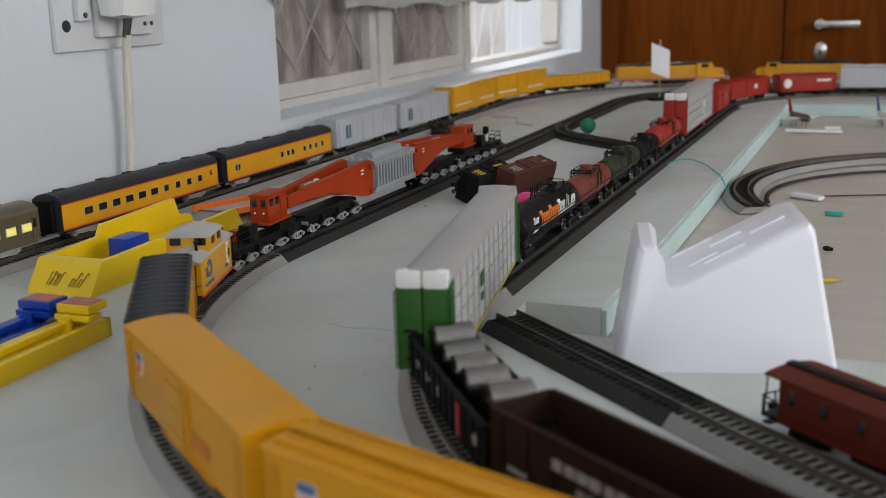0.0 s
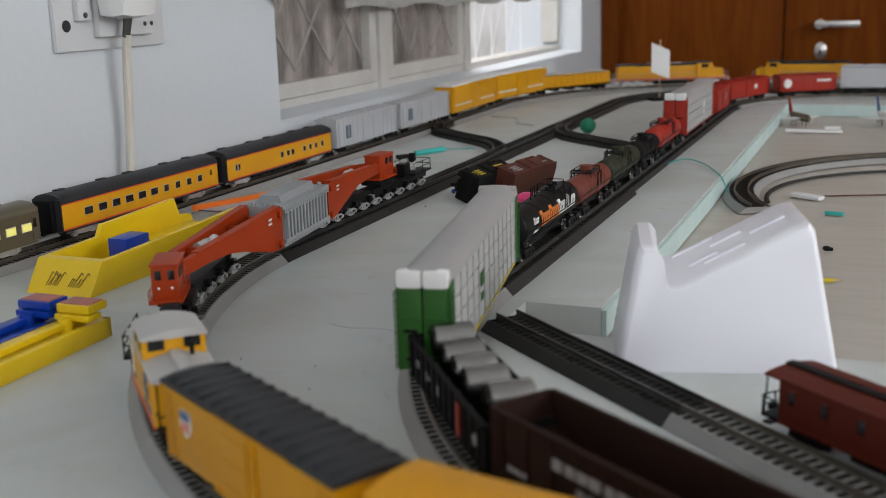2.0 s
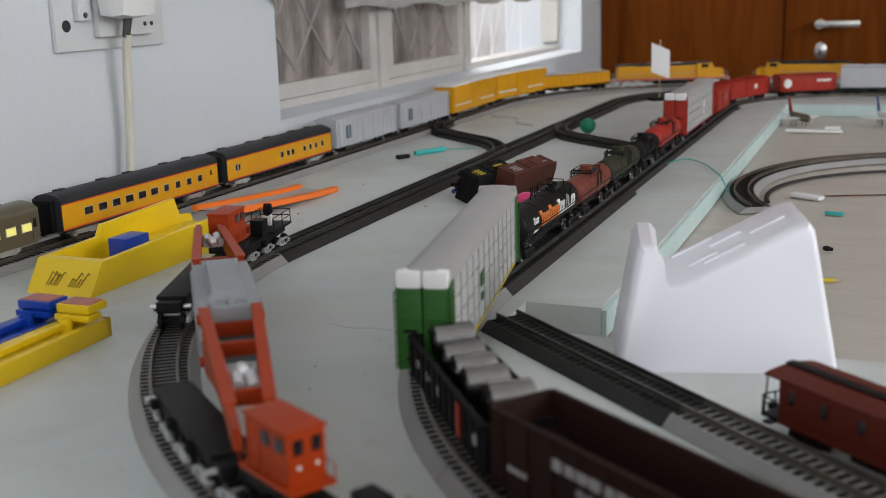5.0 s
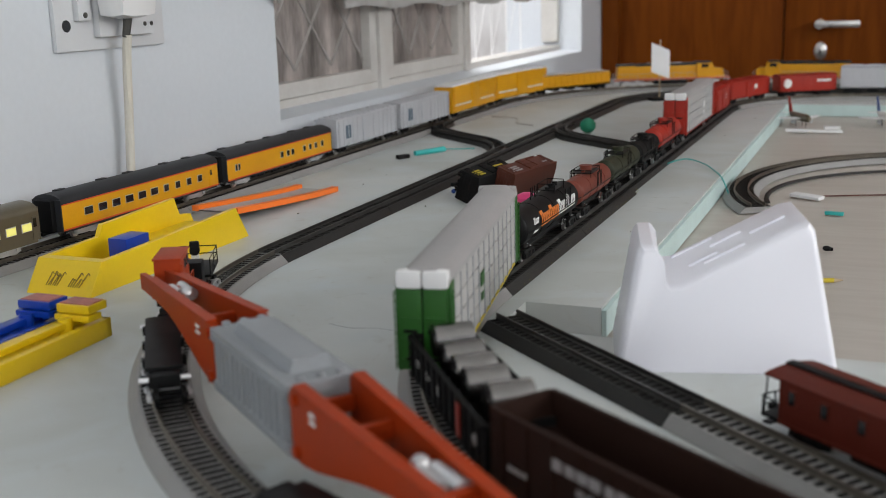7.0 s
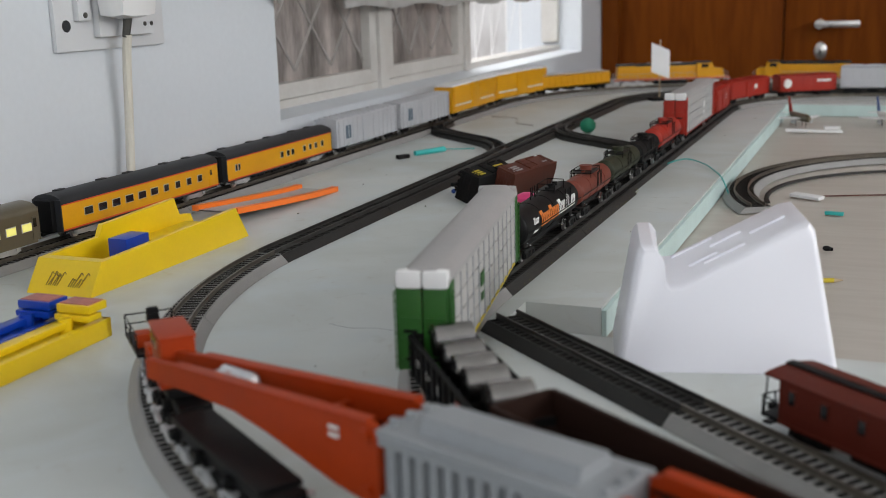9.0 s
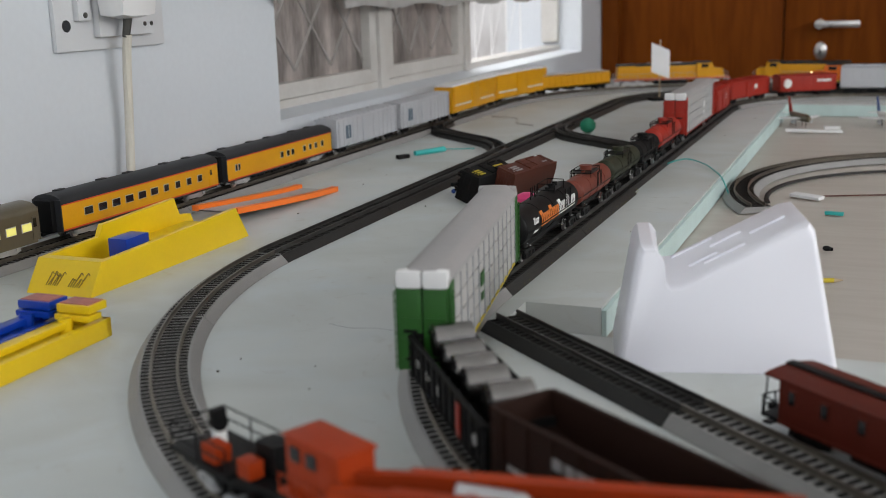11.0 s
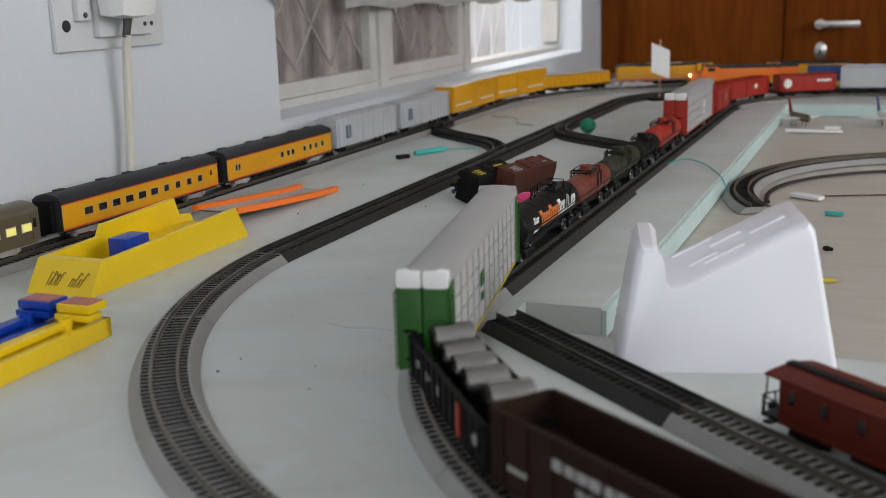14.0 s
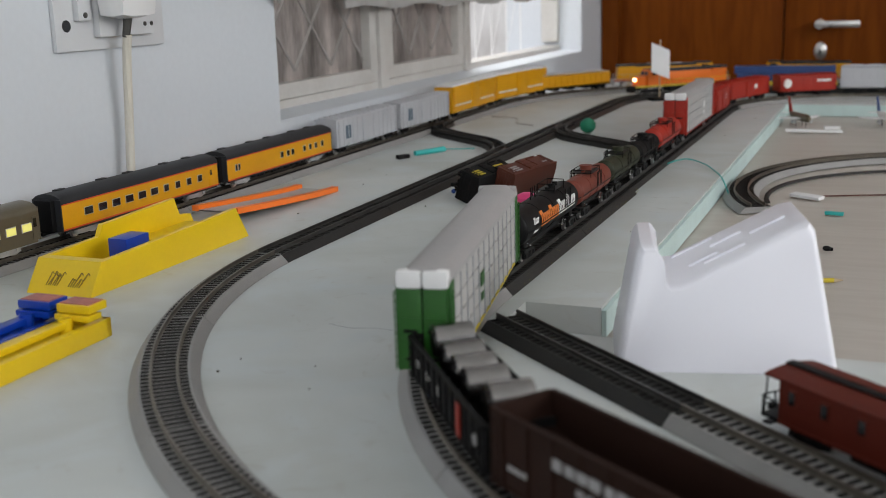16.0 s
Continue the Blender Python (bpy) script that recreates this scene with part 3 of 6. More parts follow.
def build_tracks():
    deg = 0.559 * math.pi / 180
    cuts = [0.030] + [0.010 + 22.5 * k * deg for k in range(1, 9)]
    for a, b in zip(cuts, cuts[1:]):
        t = track_section(loop, a, b, group="near bend of the loop")
        joint_bars(loop, a, t)
    # straight, black pieces, with the crossover further off
    s = 0.030
    for k in range(6):
        track_section(loop, s - 0.229, s, black=True, ties="parts" if k < 2 else "stuff", group="loop straight")
        s -= 0.229
    while s > -2.9:
        track_section(loop, s - 0.24, s, black=True, ties="stuff", group="far side of the loop")
        s -= 0.24
    s = -2.71
    while s < 1.9:
        track_section(siding, s, s + 0.229, black=False, ties="stuff", group="siding along the wall")
        s += 0.229
    s = -0.80
    for k in range(3):
        track_section(inner, s, s + 0.2393, ties="parts", group="near bend of the inner line")
        s += 0.2393
    s = -0.0821
    track_section(inner, s, 0.018, group="inner straight")
    s = 0.018
    for k in range(2):
        track_section(inner, s, s + 0.225, black=True, ties="parts", group="inner straight")
        s += 0.225
    track_section(inner, s, s + 0.2, black=True, ties="parts", group="inner straight", wide=0.76)
    s += 0.2
    while s < 3.0:
        track_section(inner, s, s + 0.235, black=s < 1.2, ties="stuff", group="inner line far bend", wide=0.76 if s < 1.2 else 1.0)
        s += 0.235
    # crossovers between the lines
    cross_a = Line(-0.735, 1.83, 270, [("L", 0.02), ("A", 0.20, 50), ("L", 0.095), ("A", 0.20, -50), ("L", 0.06)])
    track_section(cross_a, 0.02, cross_a.length - 0.05, black=True, ties="stuff", group="crossovers", label="black turnout track that links siding and loop", wide=0.76)
    cross_b = Line(-0.513, 1.83, 270, [("L", 0.03), ("A", 0.20, 50), ("L", 0.10), ("A", 0.20, -50), ("L", 0.06)])
    track_section(cross_b, 0.02, cross_b.length - 0.05, black=True, ties="stuff", group="crossovers", label="black turnout track that links loop and inner line", wide=0.76)
    # loose black pieces that run off across the near board
    h = math.degrees(math.atan2(-0.232, 0.268))
    spur = Line(-0.2455, 0.708, h, [("L", 0.60)])
    track_section(spur, 0.0, 0.204, black=True, group="spur")
    track_section(spur, 0.204, 0.46, group="spur")
    # small loop on the laminate in the sunken bay
    small = Line(0.2000, 1.7308, 180, [("L", 0.052), ("A", 0.3165, 130)])
    t = track_section(small, 0.0, 0.70, ties="stuff", z=-BOARD, wide=1.0, label="dark curved track loop in the sunken bay")
    small2 = Line(0.1492, 1.6122, 180, [("L", 0.052), ("A", 0.2321, 110)])
    bm = B()
    st = []
    for k in range(40):
        x, y, hh = small2.at(k * 0.012)
        st.append(((x, y, -BOARD), (-math.sin(hh), math.cos(hh), 0)))
    sweep(bm, st, [(-0.0030, 0.0003), (-0.0024, 0.003), (0.0024, 0.003), (0.0030, 0.0003)])
    g = thing("track_bed", "thin dark curved strip inside the small loop", "model track")
    part("strip", bm, M["roadbed_black"], g)


build_tracks()
# ---- rolling stock ----
SHARED = {}


def shared(key, make, material, shade=True):
    if key not in SHARED:
        SHARED[key] = mesh_of(key, make(), material, shade)
    return SHARED[key]


def wheelset_bm():
    bm = B()
    for y in (-0.0078, 0.0078):
        sg = 1 if y > 0 else -1
        rod(bm, (0, y - 0.0012, 0), (0, y + 0.0012, 0), 0.0054, 14)
        rod(bm, (0, y - sg * 0.0014, 0), (0, y - sg * 0.0008, 0), 0.0062, 14)
    rod(bm, (0, -0.0105, 0), (0, 0.0105, 0), 0.0012, 6)
    return bm


def truck_bm(wb):
    bm = B()
    for y in (-0.0112, 0.0112):
        pts = [(-wb / 2 - 0.004, 0.0035), (-wb / 2 - 0.0035, 0.0085), (-0.006, 0.0105), (0.006, 0.0105), (wb / 2 + 0.0035, 0.0085), (wb / 2 + 0.004, 0.0035), (wb / 2, 0.003), (0.004, 0.0022), (-0.004, 0.0022), (-wb / 2, 0.003)]
        prism(bm, pts, y - 0.0011, y + 0.0011, "y")
        for x in (-0.0025, 0, 0.0025):
            rod(bm, (x, y * 1.07, 0.003), (x, y * 1.07, 0.008), 0.0009, 6)
        for x in (-wb / 2, wb / 2):
            box(bm, (x, y * 1.08, 0.0056), (0.0042, 0.0022, 0.0036), 0.0005)
    box(bm, (0, 0, 0.0085), (0.005, 0.0205, 0.003), 0.0005)
    return bm


def truck(car, x, wb=0.0205, frame="black", wheel="steel"):
    t = put("truck", shared("truck_%s_%d" % (frame, wb * 1e4), lambda: truck_bm(wb), M[frame]), car, pose(x, 0, 0))
    for d in (-wb / 2, wb / 2):
        put("wheelset", shared("wheelset_" + wheel, wheelset_bm, M[wheel]), t, pose(d, 0, 0.0055))
    return t


def coupler(car, x):
    sg = 1 if x > 0 else -1
    def make():
        bm = B()
        box(bm, (0.003, 0, 0.0088), (0.010, 0.0022, 0.0024), 0.0003)
        box(bm, (0.009, 0, 0.0088), (0.0035, 0.0042, 0.0032), 0.0006)
        return bm
    put("coupler", shared("coupler", make, M["blackmatt"]), car, pose(x, 0, 0, 0, 0, 0 if sg > 0 else 180))


def ladder_bm(h, w=0.005, n=5):
    bm = B()
    for y in (-w / 2, w / 2):
        box(bm, (y, 0, h / 2), (0.0006, 0.0006, h))
    for k in range(n):
        box(bm, (0, 0, h * (k + 0.6) / n), (w, 0.0006, 0.0006))
    return bm


def bars_text(parent, x0, x1, z, h, y, material, name="lettering", seed=1, glyph=0.0028):
    """A line of lettering as plain upright bars of its size and colour."""
    rnd = random.Random(seed)
    bm = B()
    sg = 1 if y > 0 else -1
    x = x0
    while x + glyph * 0.7 <= x1:
        w = glyph * rnd.uniform(0.62, 0.82)
        box(bm, (x + w / 2, y + sg * 0.0002, z), (w, 0.0005, h * rnd.uniform(0.86, 1.0)))
        x += glyph
    return part(name, bm, M[material], parent, shade=False)


def boxcar(name, label, L=0.155, H=0.043, W=0.034, body="boxyellow", roof="roofdark", door=True, base=0.0105, ribs=0, roof_ribs=12, logo=None, texts=(), trucks="black", group="", m=None, wheel="steel", round_roof=0.003, roof_walk=False):
    """House car: body shell with end ribs, roof with seams and overhang, plug doors, ladders, underframe, trucks."""
    car = thing(name, label, "freight car", m, group)
    z0, z1 = base, base + H - 0.006
    bm = B()
    box(bm, (0, 0, (z0 + z1) / 2), (L, W, z1 - z0), 0.0006)
    bd = part("body", bm, M[body], car)
    for sx in (-1, 1):
        for k in range(5):
            put("end_rib", shared("end_rib_%s_%d" % (body, W * 1e4), lambda: box(B(), (0, 0, 0), (0.0012, W * 0.86, 0.0022), 0.0006), M[body]), bd, pose(sx * L / 2, 0, z0 + (z1 - z0) * (k + 0.7) / 5.6))
    bm = B()
    prof = [(-W / 2 - 0.0008, z1 - 0.001), (-W / 2 - 0.0008, z1 + 0.0008), (-W * 0.3, z1 + round_roof * 0.8), (0, z1 + round_roof), (W * 0.3, z1 + round_roof * 0.8), (W / 2 + 0.0008, z1 + 0.0008), (W / 2 + 0.0008, z1 - 0.001)]
    prism(bm, prof, -L / 2 - 0.001, L / 2 + 0.001)
    rf = part("roof", bm, M[roof], car)
    for k in range(roof_ribs):
        x = -L / 2 + L * (k + 0.5) / roof_ribs
        put("roof_rib", shared("roof_rib_%s_%d" % (roof, W * 1e4), lambda: box(B(), (0, 0, 0), (0.0014, W * 0.94, round_roof * 0.75), 0.0003), M[roof]), rf, pose(x, 0, z1 + round_roof * 0.72))
    if roof_walk:
        for y in (-W * 0.36, -W * 0.18, W * 0.18, W * 0.36):
            bm = B()
            box(bm, (0, y, z1 + round_roof * 0.85), (L * 0.98, 0.0012, 0.0016), 0.0003)
            part("roof_ridge", bm, M[roof], rf)
        bm = B()
        box(bm, (0, 0, z1 + round_roof + 0.0012), (L * 1.01, 0.0060, 0.0010), 0.0002)
        part("running_board", bm, M[roof], rf)
    for sy in (-1, 1):
        if door:
            bm = B()
            box(bm, (0, sy * (W / 2 + 0.0007), (z0 + z1) / 2), (L * 0.2, 0.0014, (z1 - z0) * 0.94), 0.0004)
            for k in range(3):
                box(bm, (0, sy * (W / 2 + 0.0015), z0 + (z1 - z0) * (k + 0.6) / 3.2), (L * 0.185, 0.0008, 0.0014), 0.0003)
            d = part("door", bm, M[body], car)
            bm = B()
            rod(bm, (L * 0.07, sy * (W / 2 + 0.0022), z0 + 0.003), (L * 0.07, sy * (W / 2 + 0.0022), z1 - 0.003), 0.0005, 6)
            part("lock_rod", bm, M[body], d)
            bm = B()
            box(bm, (0.01, sy * (W / 2 + 0.0006), z0 + 0.0006), (L * 0.44, 0.002, 0.0010))
            part("door_track", bm, M[body], car)
            bm = B()
            box(bm, (0.01, sy * (W / 2 + 0.0006), z1 - 0.0008), (L * 0.44, 0.002, 0.0010))
            part("door_track", bm, M[body], car)
        if ribs:
            for k in range(ribs):
                x = -L / 2 + L * (k + 0.5) / ribs
                if door and abs(x) < L * 0.11:
                    continue
                put("side_rib", shared("side_rib_%s_%d" % (body, H * 1e4), lambda: box(B(), (0, 0, 0), (0.0011, 0.0010, (z1 - z0) * 0.96)), M[body]), bd, pose(x, sy * (W / 2 + 0.0003), (z0 + z1) / 2))
        for sx in (-1, 1):
            lad = part("ladder", ladder_bm((z1 - z0) * 0.9, n=6), M[body], car)
            lad.matrix_basis = pose(sx * (L / 2 - 0.006), sy * (W / 2 + 0.0011), z0)
        if logo:
            bm = B()
            if logo[3] == "slate":
                box(bm, (logo[0], sy * (W / 2 + 0.0003), logo[1]), (logo[2] * 1.5, 0.0007, logo[2] * 1.8))
            else:
                rod(bm, (logo[0], sy * (W / 2 + 0.0001), logo[1]), (logo[0], sy * (W / 2 + 0.0006), logo[1]), logo[2], 16)
            if logo[3] == "shield":
                bm.clear()
                r = logo[2]
                prism(bm, [(logo[0] + a * r, logo[1] + b * r) for a, b in ((-0.8, 0.9), (0.8, 0.9), (0.85, -0.3), (0.45, -0.8), (0, -1.1), (-0.45, -0.8), (-0.85, -0.3))], sy * (W / 2 + 0.0001), sy * (W / 2 + 0.0006), "y")
                em = part("emblem", bm, M["letter"], car, "white shield with a blue band")
                bm = B()
                box(bm, (logo[0], sy * (W / 2 + 0.0007), logo[1] + 0.55 * r), (1.5 * r, 0.0004, 0.66 * r))
                part("emblem_band", bm, M["letterblue"], em)
                for q in (-0.45, 0.0, 0.45):
                    bm = B()
                    box(bm, (logo[0] + q * r, sy * (W / 2 + 0.0007), logo[1] - 0.30 * r), (0.2 * r, 0.0004, 0.8 * r))
                    part("emblem_stripe", bm, M["stripe"], em)
            else:
                part("emblem", bm, M[logo[3]], car)
        for i, (x0, x1, z, h, mt) in enumerate(texts):
            bars_text(car, x0, x1, z, h, sy * (W / 2 + 0.0002), mt, seed=i + 3)
    bm = B()
    box(bm, (0, 0, z0 - 0.0018), (L * 0.94, 0.008, 0.0036), 0.0004)
    for k in (-0.32, -0.1, 0.1, 0.32):
        box(bm, (k * L, 0, z0 - 0.001), (0.002, W * 0.9, 0.002))
    rod(bm, (0.012, 0.006, z0 - 0.0035), (0.026, 0.006, z0 - 0.0035), 0.0028, 8)
    part("underframe", bm, M["black"], car)
    for sx in (-1, 1):
        truck(car, sx * (L / 2 - 0.022), frame=trucks, wheel=wheel)
        coupler(car, sx * L / 2)
    return car


def passenger_car(name, label, L=0.268, m=None, side="yellow", roofm="roofdark", trucks="chrome", window="dark", nwin=10, blunt=True, group=""):
    car = thing(name, label, "passenger car", m, group)
    W, z0, z1 = 0.0345, 0.0105, 0.0365
    bm = B()
    box(bm, (0, 0, (z0 + z1) / 2), (L, W, z1 - z0), 0.0006)
    part("side", bm, M[side], car)
    bm = B()
    prof = [(-W / 2 - 0.0003, z1 - 0.0005)]
    for k in range(13):
        a = math.pi - math.pi * k / 12
        prof.append((math.cos(a) * (W / 2 + 0.0003), z1 + 0.0012 + math.sin(a) * 0.0085))
    prof.append((W / 2 + 0.0003, z1 - 0.0005))
    prism(bm, prof, -L / 2 - 0.0004, L / 2 + 0.0004)
    roof = part("roof", bm, M[roofm], car)
    for k in range(5):
        x = -L * 0.4 + L * 0.8 * k / 4 + (0.006 if k % 2 else -0.004)
        bm = B()
        box(bm, (x, 0.004, z1 + 0.0092), (0.012, 0.006, 0.003), 0.0008)
        part("roof_vent", bm, M[roofm], roof)
    for sx in (-1, 1):
        bm = B()
        box(bm, (sx * (L / 2 + 0.0035), 0, 0.025), (0.007, 0.020, 0.031), 0.0015)
        part("diaphragm", bm, M["black"], car)
        bm = B()
        box(bm, (sx * (L / 2 + 0.0006), 0, 0.0255), (0.0014, W * 0.99, 0.031), 0.0006)
        part("end_wall", bm, M[roofm], car)
    for sy in (-1, 1):
        for z, h in ((z1 - 0.0006, 0.0012), (z0 + 0.0010, 0.0014)) if side == "yellow" else ():
            bm = B()
            box(bm, (0, sy * (W / 2 + 0.0001), z), (L, 0.0006, h))
            part("stripe", bm, M["stripe"], car)
        bm = B()
        box(bm, (0, sy * (W / 2 - 0.0014), z0 - 0.0008), (L * 0.98, 0.002, 0.0024), 0.0004)
        part("skirt", bm, M["roofdark" if side == "yellow" else side], car)
        for k in range(nwin):
            x = -L * 0.36 + L * 0.72 * k / (nwin - 1)
            if nwin < 10:
                x = (-0.43, -0.405, -0.02, 0.04, 0.085, 0.205, 0.265, 0.325, 0.395)[k] * L
            if side == "champagne":
                x = 0.115 - 0.0195 * k
            w = 0.0128 if (nwin >= 10 and k < 6) or side == "champagne" else (0.0088 if nwin >= 10 else 0.0072)
            if nwin < 10 and k < 2:
                w = 0.0048
            bm = B()
            box(bm, (x, sy * (W / 2 + 0.0002), z0 + 0.0140), (w, 0.0008, 0.0082), 0.0003)
            fr = part("window", bm, M["chrome"], car)
            bm = B()
            box(bm, (x, sy * (W / 2 + 0.0005), z0 + 0.0140), (w - 0.0014, 0.0006, 0.0068))
            part("pane", bm, M[window], fr)
        if side == "champagne":
            bm = B()
            box(bm, (L * 0.478, sy * (W / 2 + 0.0002), z0 + 0.0120), (0.0060, 0.0008, 0.0220), 0.0004)
            dr = part("door", bm, M[side], car)
            bm = B()
            box(bm, (L * 0.478, sy * (W / 2 + 0.0006), z0 + 0.017), (0.0040, 0.0005, 0.0080))
            part("pane", bm, M["dark"], dr)
        if nwin < 10 or side == "champagne":
            continue
        bm = B()
        box(bm, (L * 0.445, sy * (W / 2 + 0.0002), z0 + 0.0125), (0.0085, 0.0008, 0.0215), 0.0004)
        dr = part("door", bm, M[side], car)
        bm = B()
        box(bm, (L * 0.445, sy * (W / 2 + 0.0006), z0 + 0.017), (0.003, 0.0005, 0.006))
        part("pane", bm, M["dark"], dr)
    bm = B()
    for k in range(9):
        box(bm, (-L * 0.24 + L * 0.06 * k, 0, z0 - 0.0035), (L * 0.04, 0.024, 0.0055 if k % 2 else 0.004), 0.0004)
    box(bm, (0, 0, z0 - 0.001), (L * 0.96, 0.012, 0.003))
    part("underframe_boxes", bm, M["blackmatt"], car)
    for sx in (-1, 1):
        truck(car, sx * (L / 2 - 0.038), 0.027, trucks)
        coupler(car, sx * (L / 2 + 0.001))
    return car


def autorack(name, label, L=0.268, m=None, endm="green", group=""):
    car = thing(name, label, "freight car", m, group)
    W, z0, z1 = 0.0305, 0.0115, 0.0665
    bm = B()
    box(bm, (0, 0, (z0 + z1) / 2), (L - 0.004, W - 0.003, z1 - z0), 0.0005)
    part("inner_shell", bm, M["roofdark"], car)
    bm = B()
    prof = [(-W / 2 - 0.0004, z1 - 0.004), (-W / 2 - 0.0004, z1 - 0.0006), (-W / 2 + 0.005, z1 + 0.0042), (-W / 2 + 0.009, z1 + 0.0052), (W / 2 - 0.009, z1 + 0.0052), (W / 2 - 0.005, z1 + 0.0042), (W / 2 + 0.0004, z1 - 0.0006), (W / 2 + 0.0004, z1 - 0.004)]
    prism(bm, prof, -L / 2, L / 2)
    roof = part("roof", bm, M["roofmid"], car, "grey roof")
    n = 12
    for sy in (-1, 1):
        for k in range(n):
            for j in range(4):
                w, h = (L - 0.03) / n, (z1 - z0 - 0.005) / 4
                x, z = -L / 2 + 0.015 + w * (k + 0.5), z0 + 0.001 + h * (j + 0.5)
                put("side_panel", shared("rack_panel_%d_%s" % (L * 1e4, endm), lambda: box(B(), (0, 0, 0), (w - 0.0016, 0.0012, h - 0.0011), 0.0003), M["roofgrey"]), car, pose(x, sy * (W / 2 - 0.0008), z))
        for k in range(n + 1):
            put("side_post", shared("rack_post", lambda: box(B(), (0, 0, 0), (0.0009, 0.0013, z1 - z0 - 0.003)), M["grey"]), car, pose(-L / 2 + 0.015 + (L - 0.03) * k / n, sy * (W / 2 - 0.0002), (z0 + z1) / 2 - 0.001))
        bm = B()
        box(bm, (0, sy * (W / 2 - 0.0008), z0 - 0.0006), (L * 0.97, 0.0016, 0.0012), 0.0003)
        part("side_sill", bm, M["letteryellow" if endm == "green" else endm], car)
        for sx in (-1, 1):
            bm = B()
            box(bm, (sx * (L / 2 - 0.0075), sy * (W / 2 - 0.0004), (z0 + z1) / 2 - 0.0015), (0.012, 0.0022, z1 - z0 - 0.002), 0.0004)
            part("corner_post", bm, M[endm], car)
            lad = part("ladder", ladder_bm(0.047, n=10), M[endm], car)
            lad.matrix_basis = pose(sx * (L / 2 - 0.003), sy * (W / 2 + 0.0017), z0)
        bm = B()
        box(bm, (0.03, sy * (W / 2 + 0.0006), z0 + 0.028), (0.012, 0.0005, 0.009))
        box(bm, (0.03, sy * (W / 2 + 0.0006), z0 + 0.016), (0.009, 0.0005, 0.005))
        part("emblem", bm, M["letter" if endm != "green" else "green"], car)
    for sx in (-1, 1):
        for sy in (-1, 1):
            bm = B()
            box(bm, (sx * (L / 2 - 0.0002), sy * 0.0072, (z0 + z1) / 2 - 0.0025), (0.0032, 0.0136, z1 - z0 - 0.007), 0.0008)
            for k in range(3):
                box(bm, (sx * (L / 2 + 0.0016), sy * 0.0072, z0 + 0.007 + 0.0125 * k), (0.0012, 0.0118, 0.0015), 0.0004)
            d = part("end_door", bm, M[endm], car)
            bm = B()
            box(bm, (sx * (L / 2 + 0.0026), sy * 0.0070, z0 + 0.0245), (0.0014, 0.0080, 0.0018), 0.0004)
            box(bm, (sx * (L / 2 + 0.0026), sy * 0.0070, z0 + 0.0080), (0.0014, 0.0060, 0.0014), 0.0004)
            part("lock_bar", bm, M["black"], d)
            bm = B()
            box(bm, (sx * (L / 2 - 0.002), sy * 0.0077, z1 - 0.0005), (0.0095, 0.0151, 0.0105), 0.0030)
            part("roof_cap", bm, M["white" if (sx > 0) == (endm == "green") else "roofmid"], roof, "roof end cap")
        truck(car, sx * (L / 2 - 0.036), frame="black")
        coupler(car, sx * L / 2)
    bm = B()
    box(bm, (0, 0, z0 - 0.002), (L * 0.9, 0.012, 0.004), 0.0005)
    part("underframe", bm, M["black"], car)
    return car


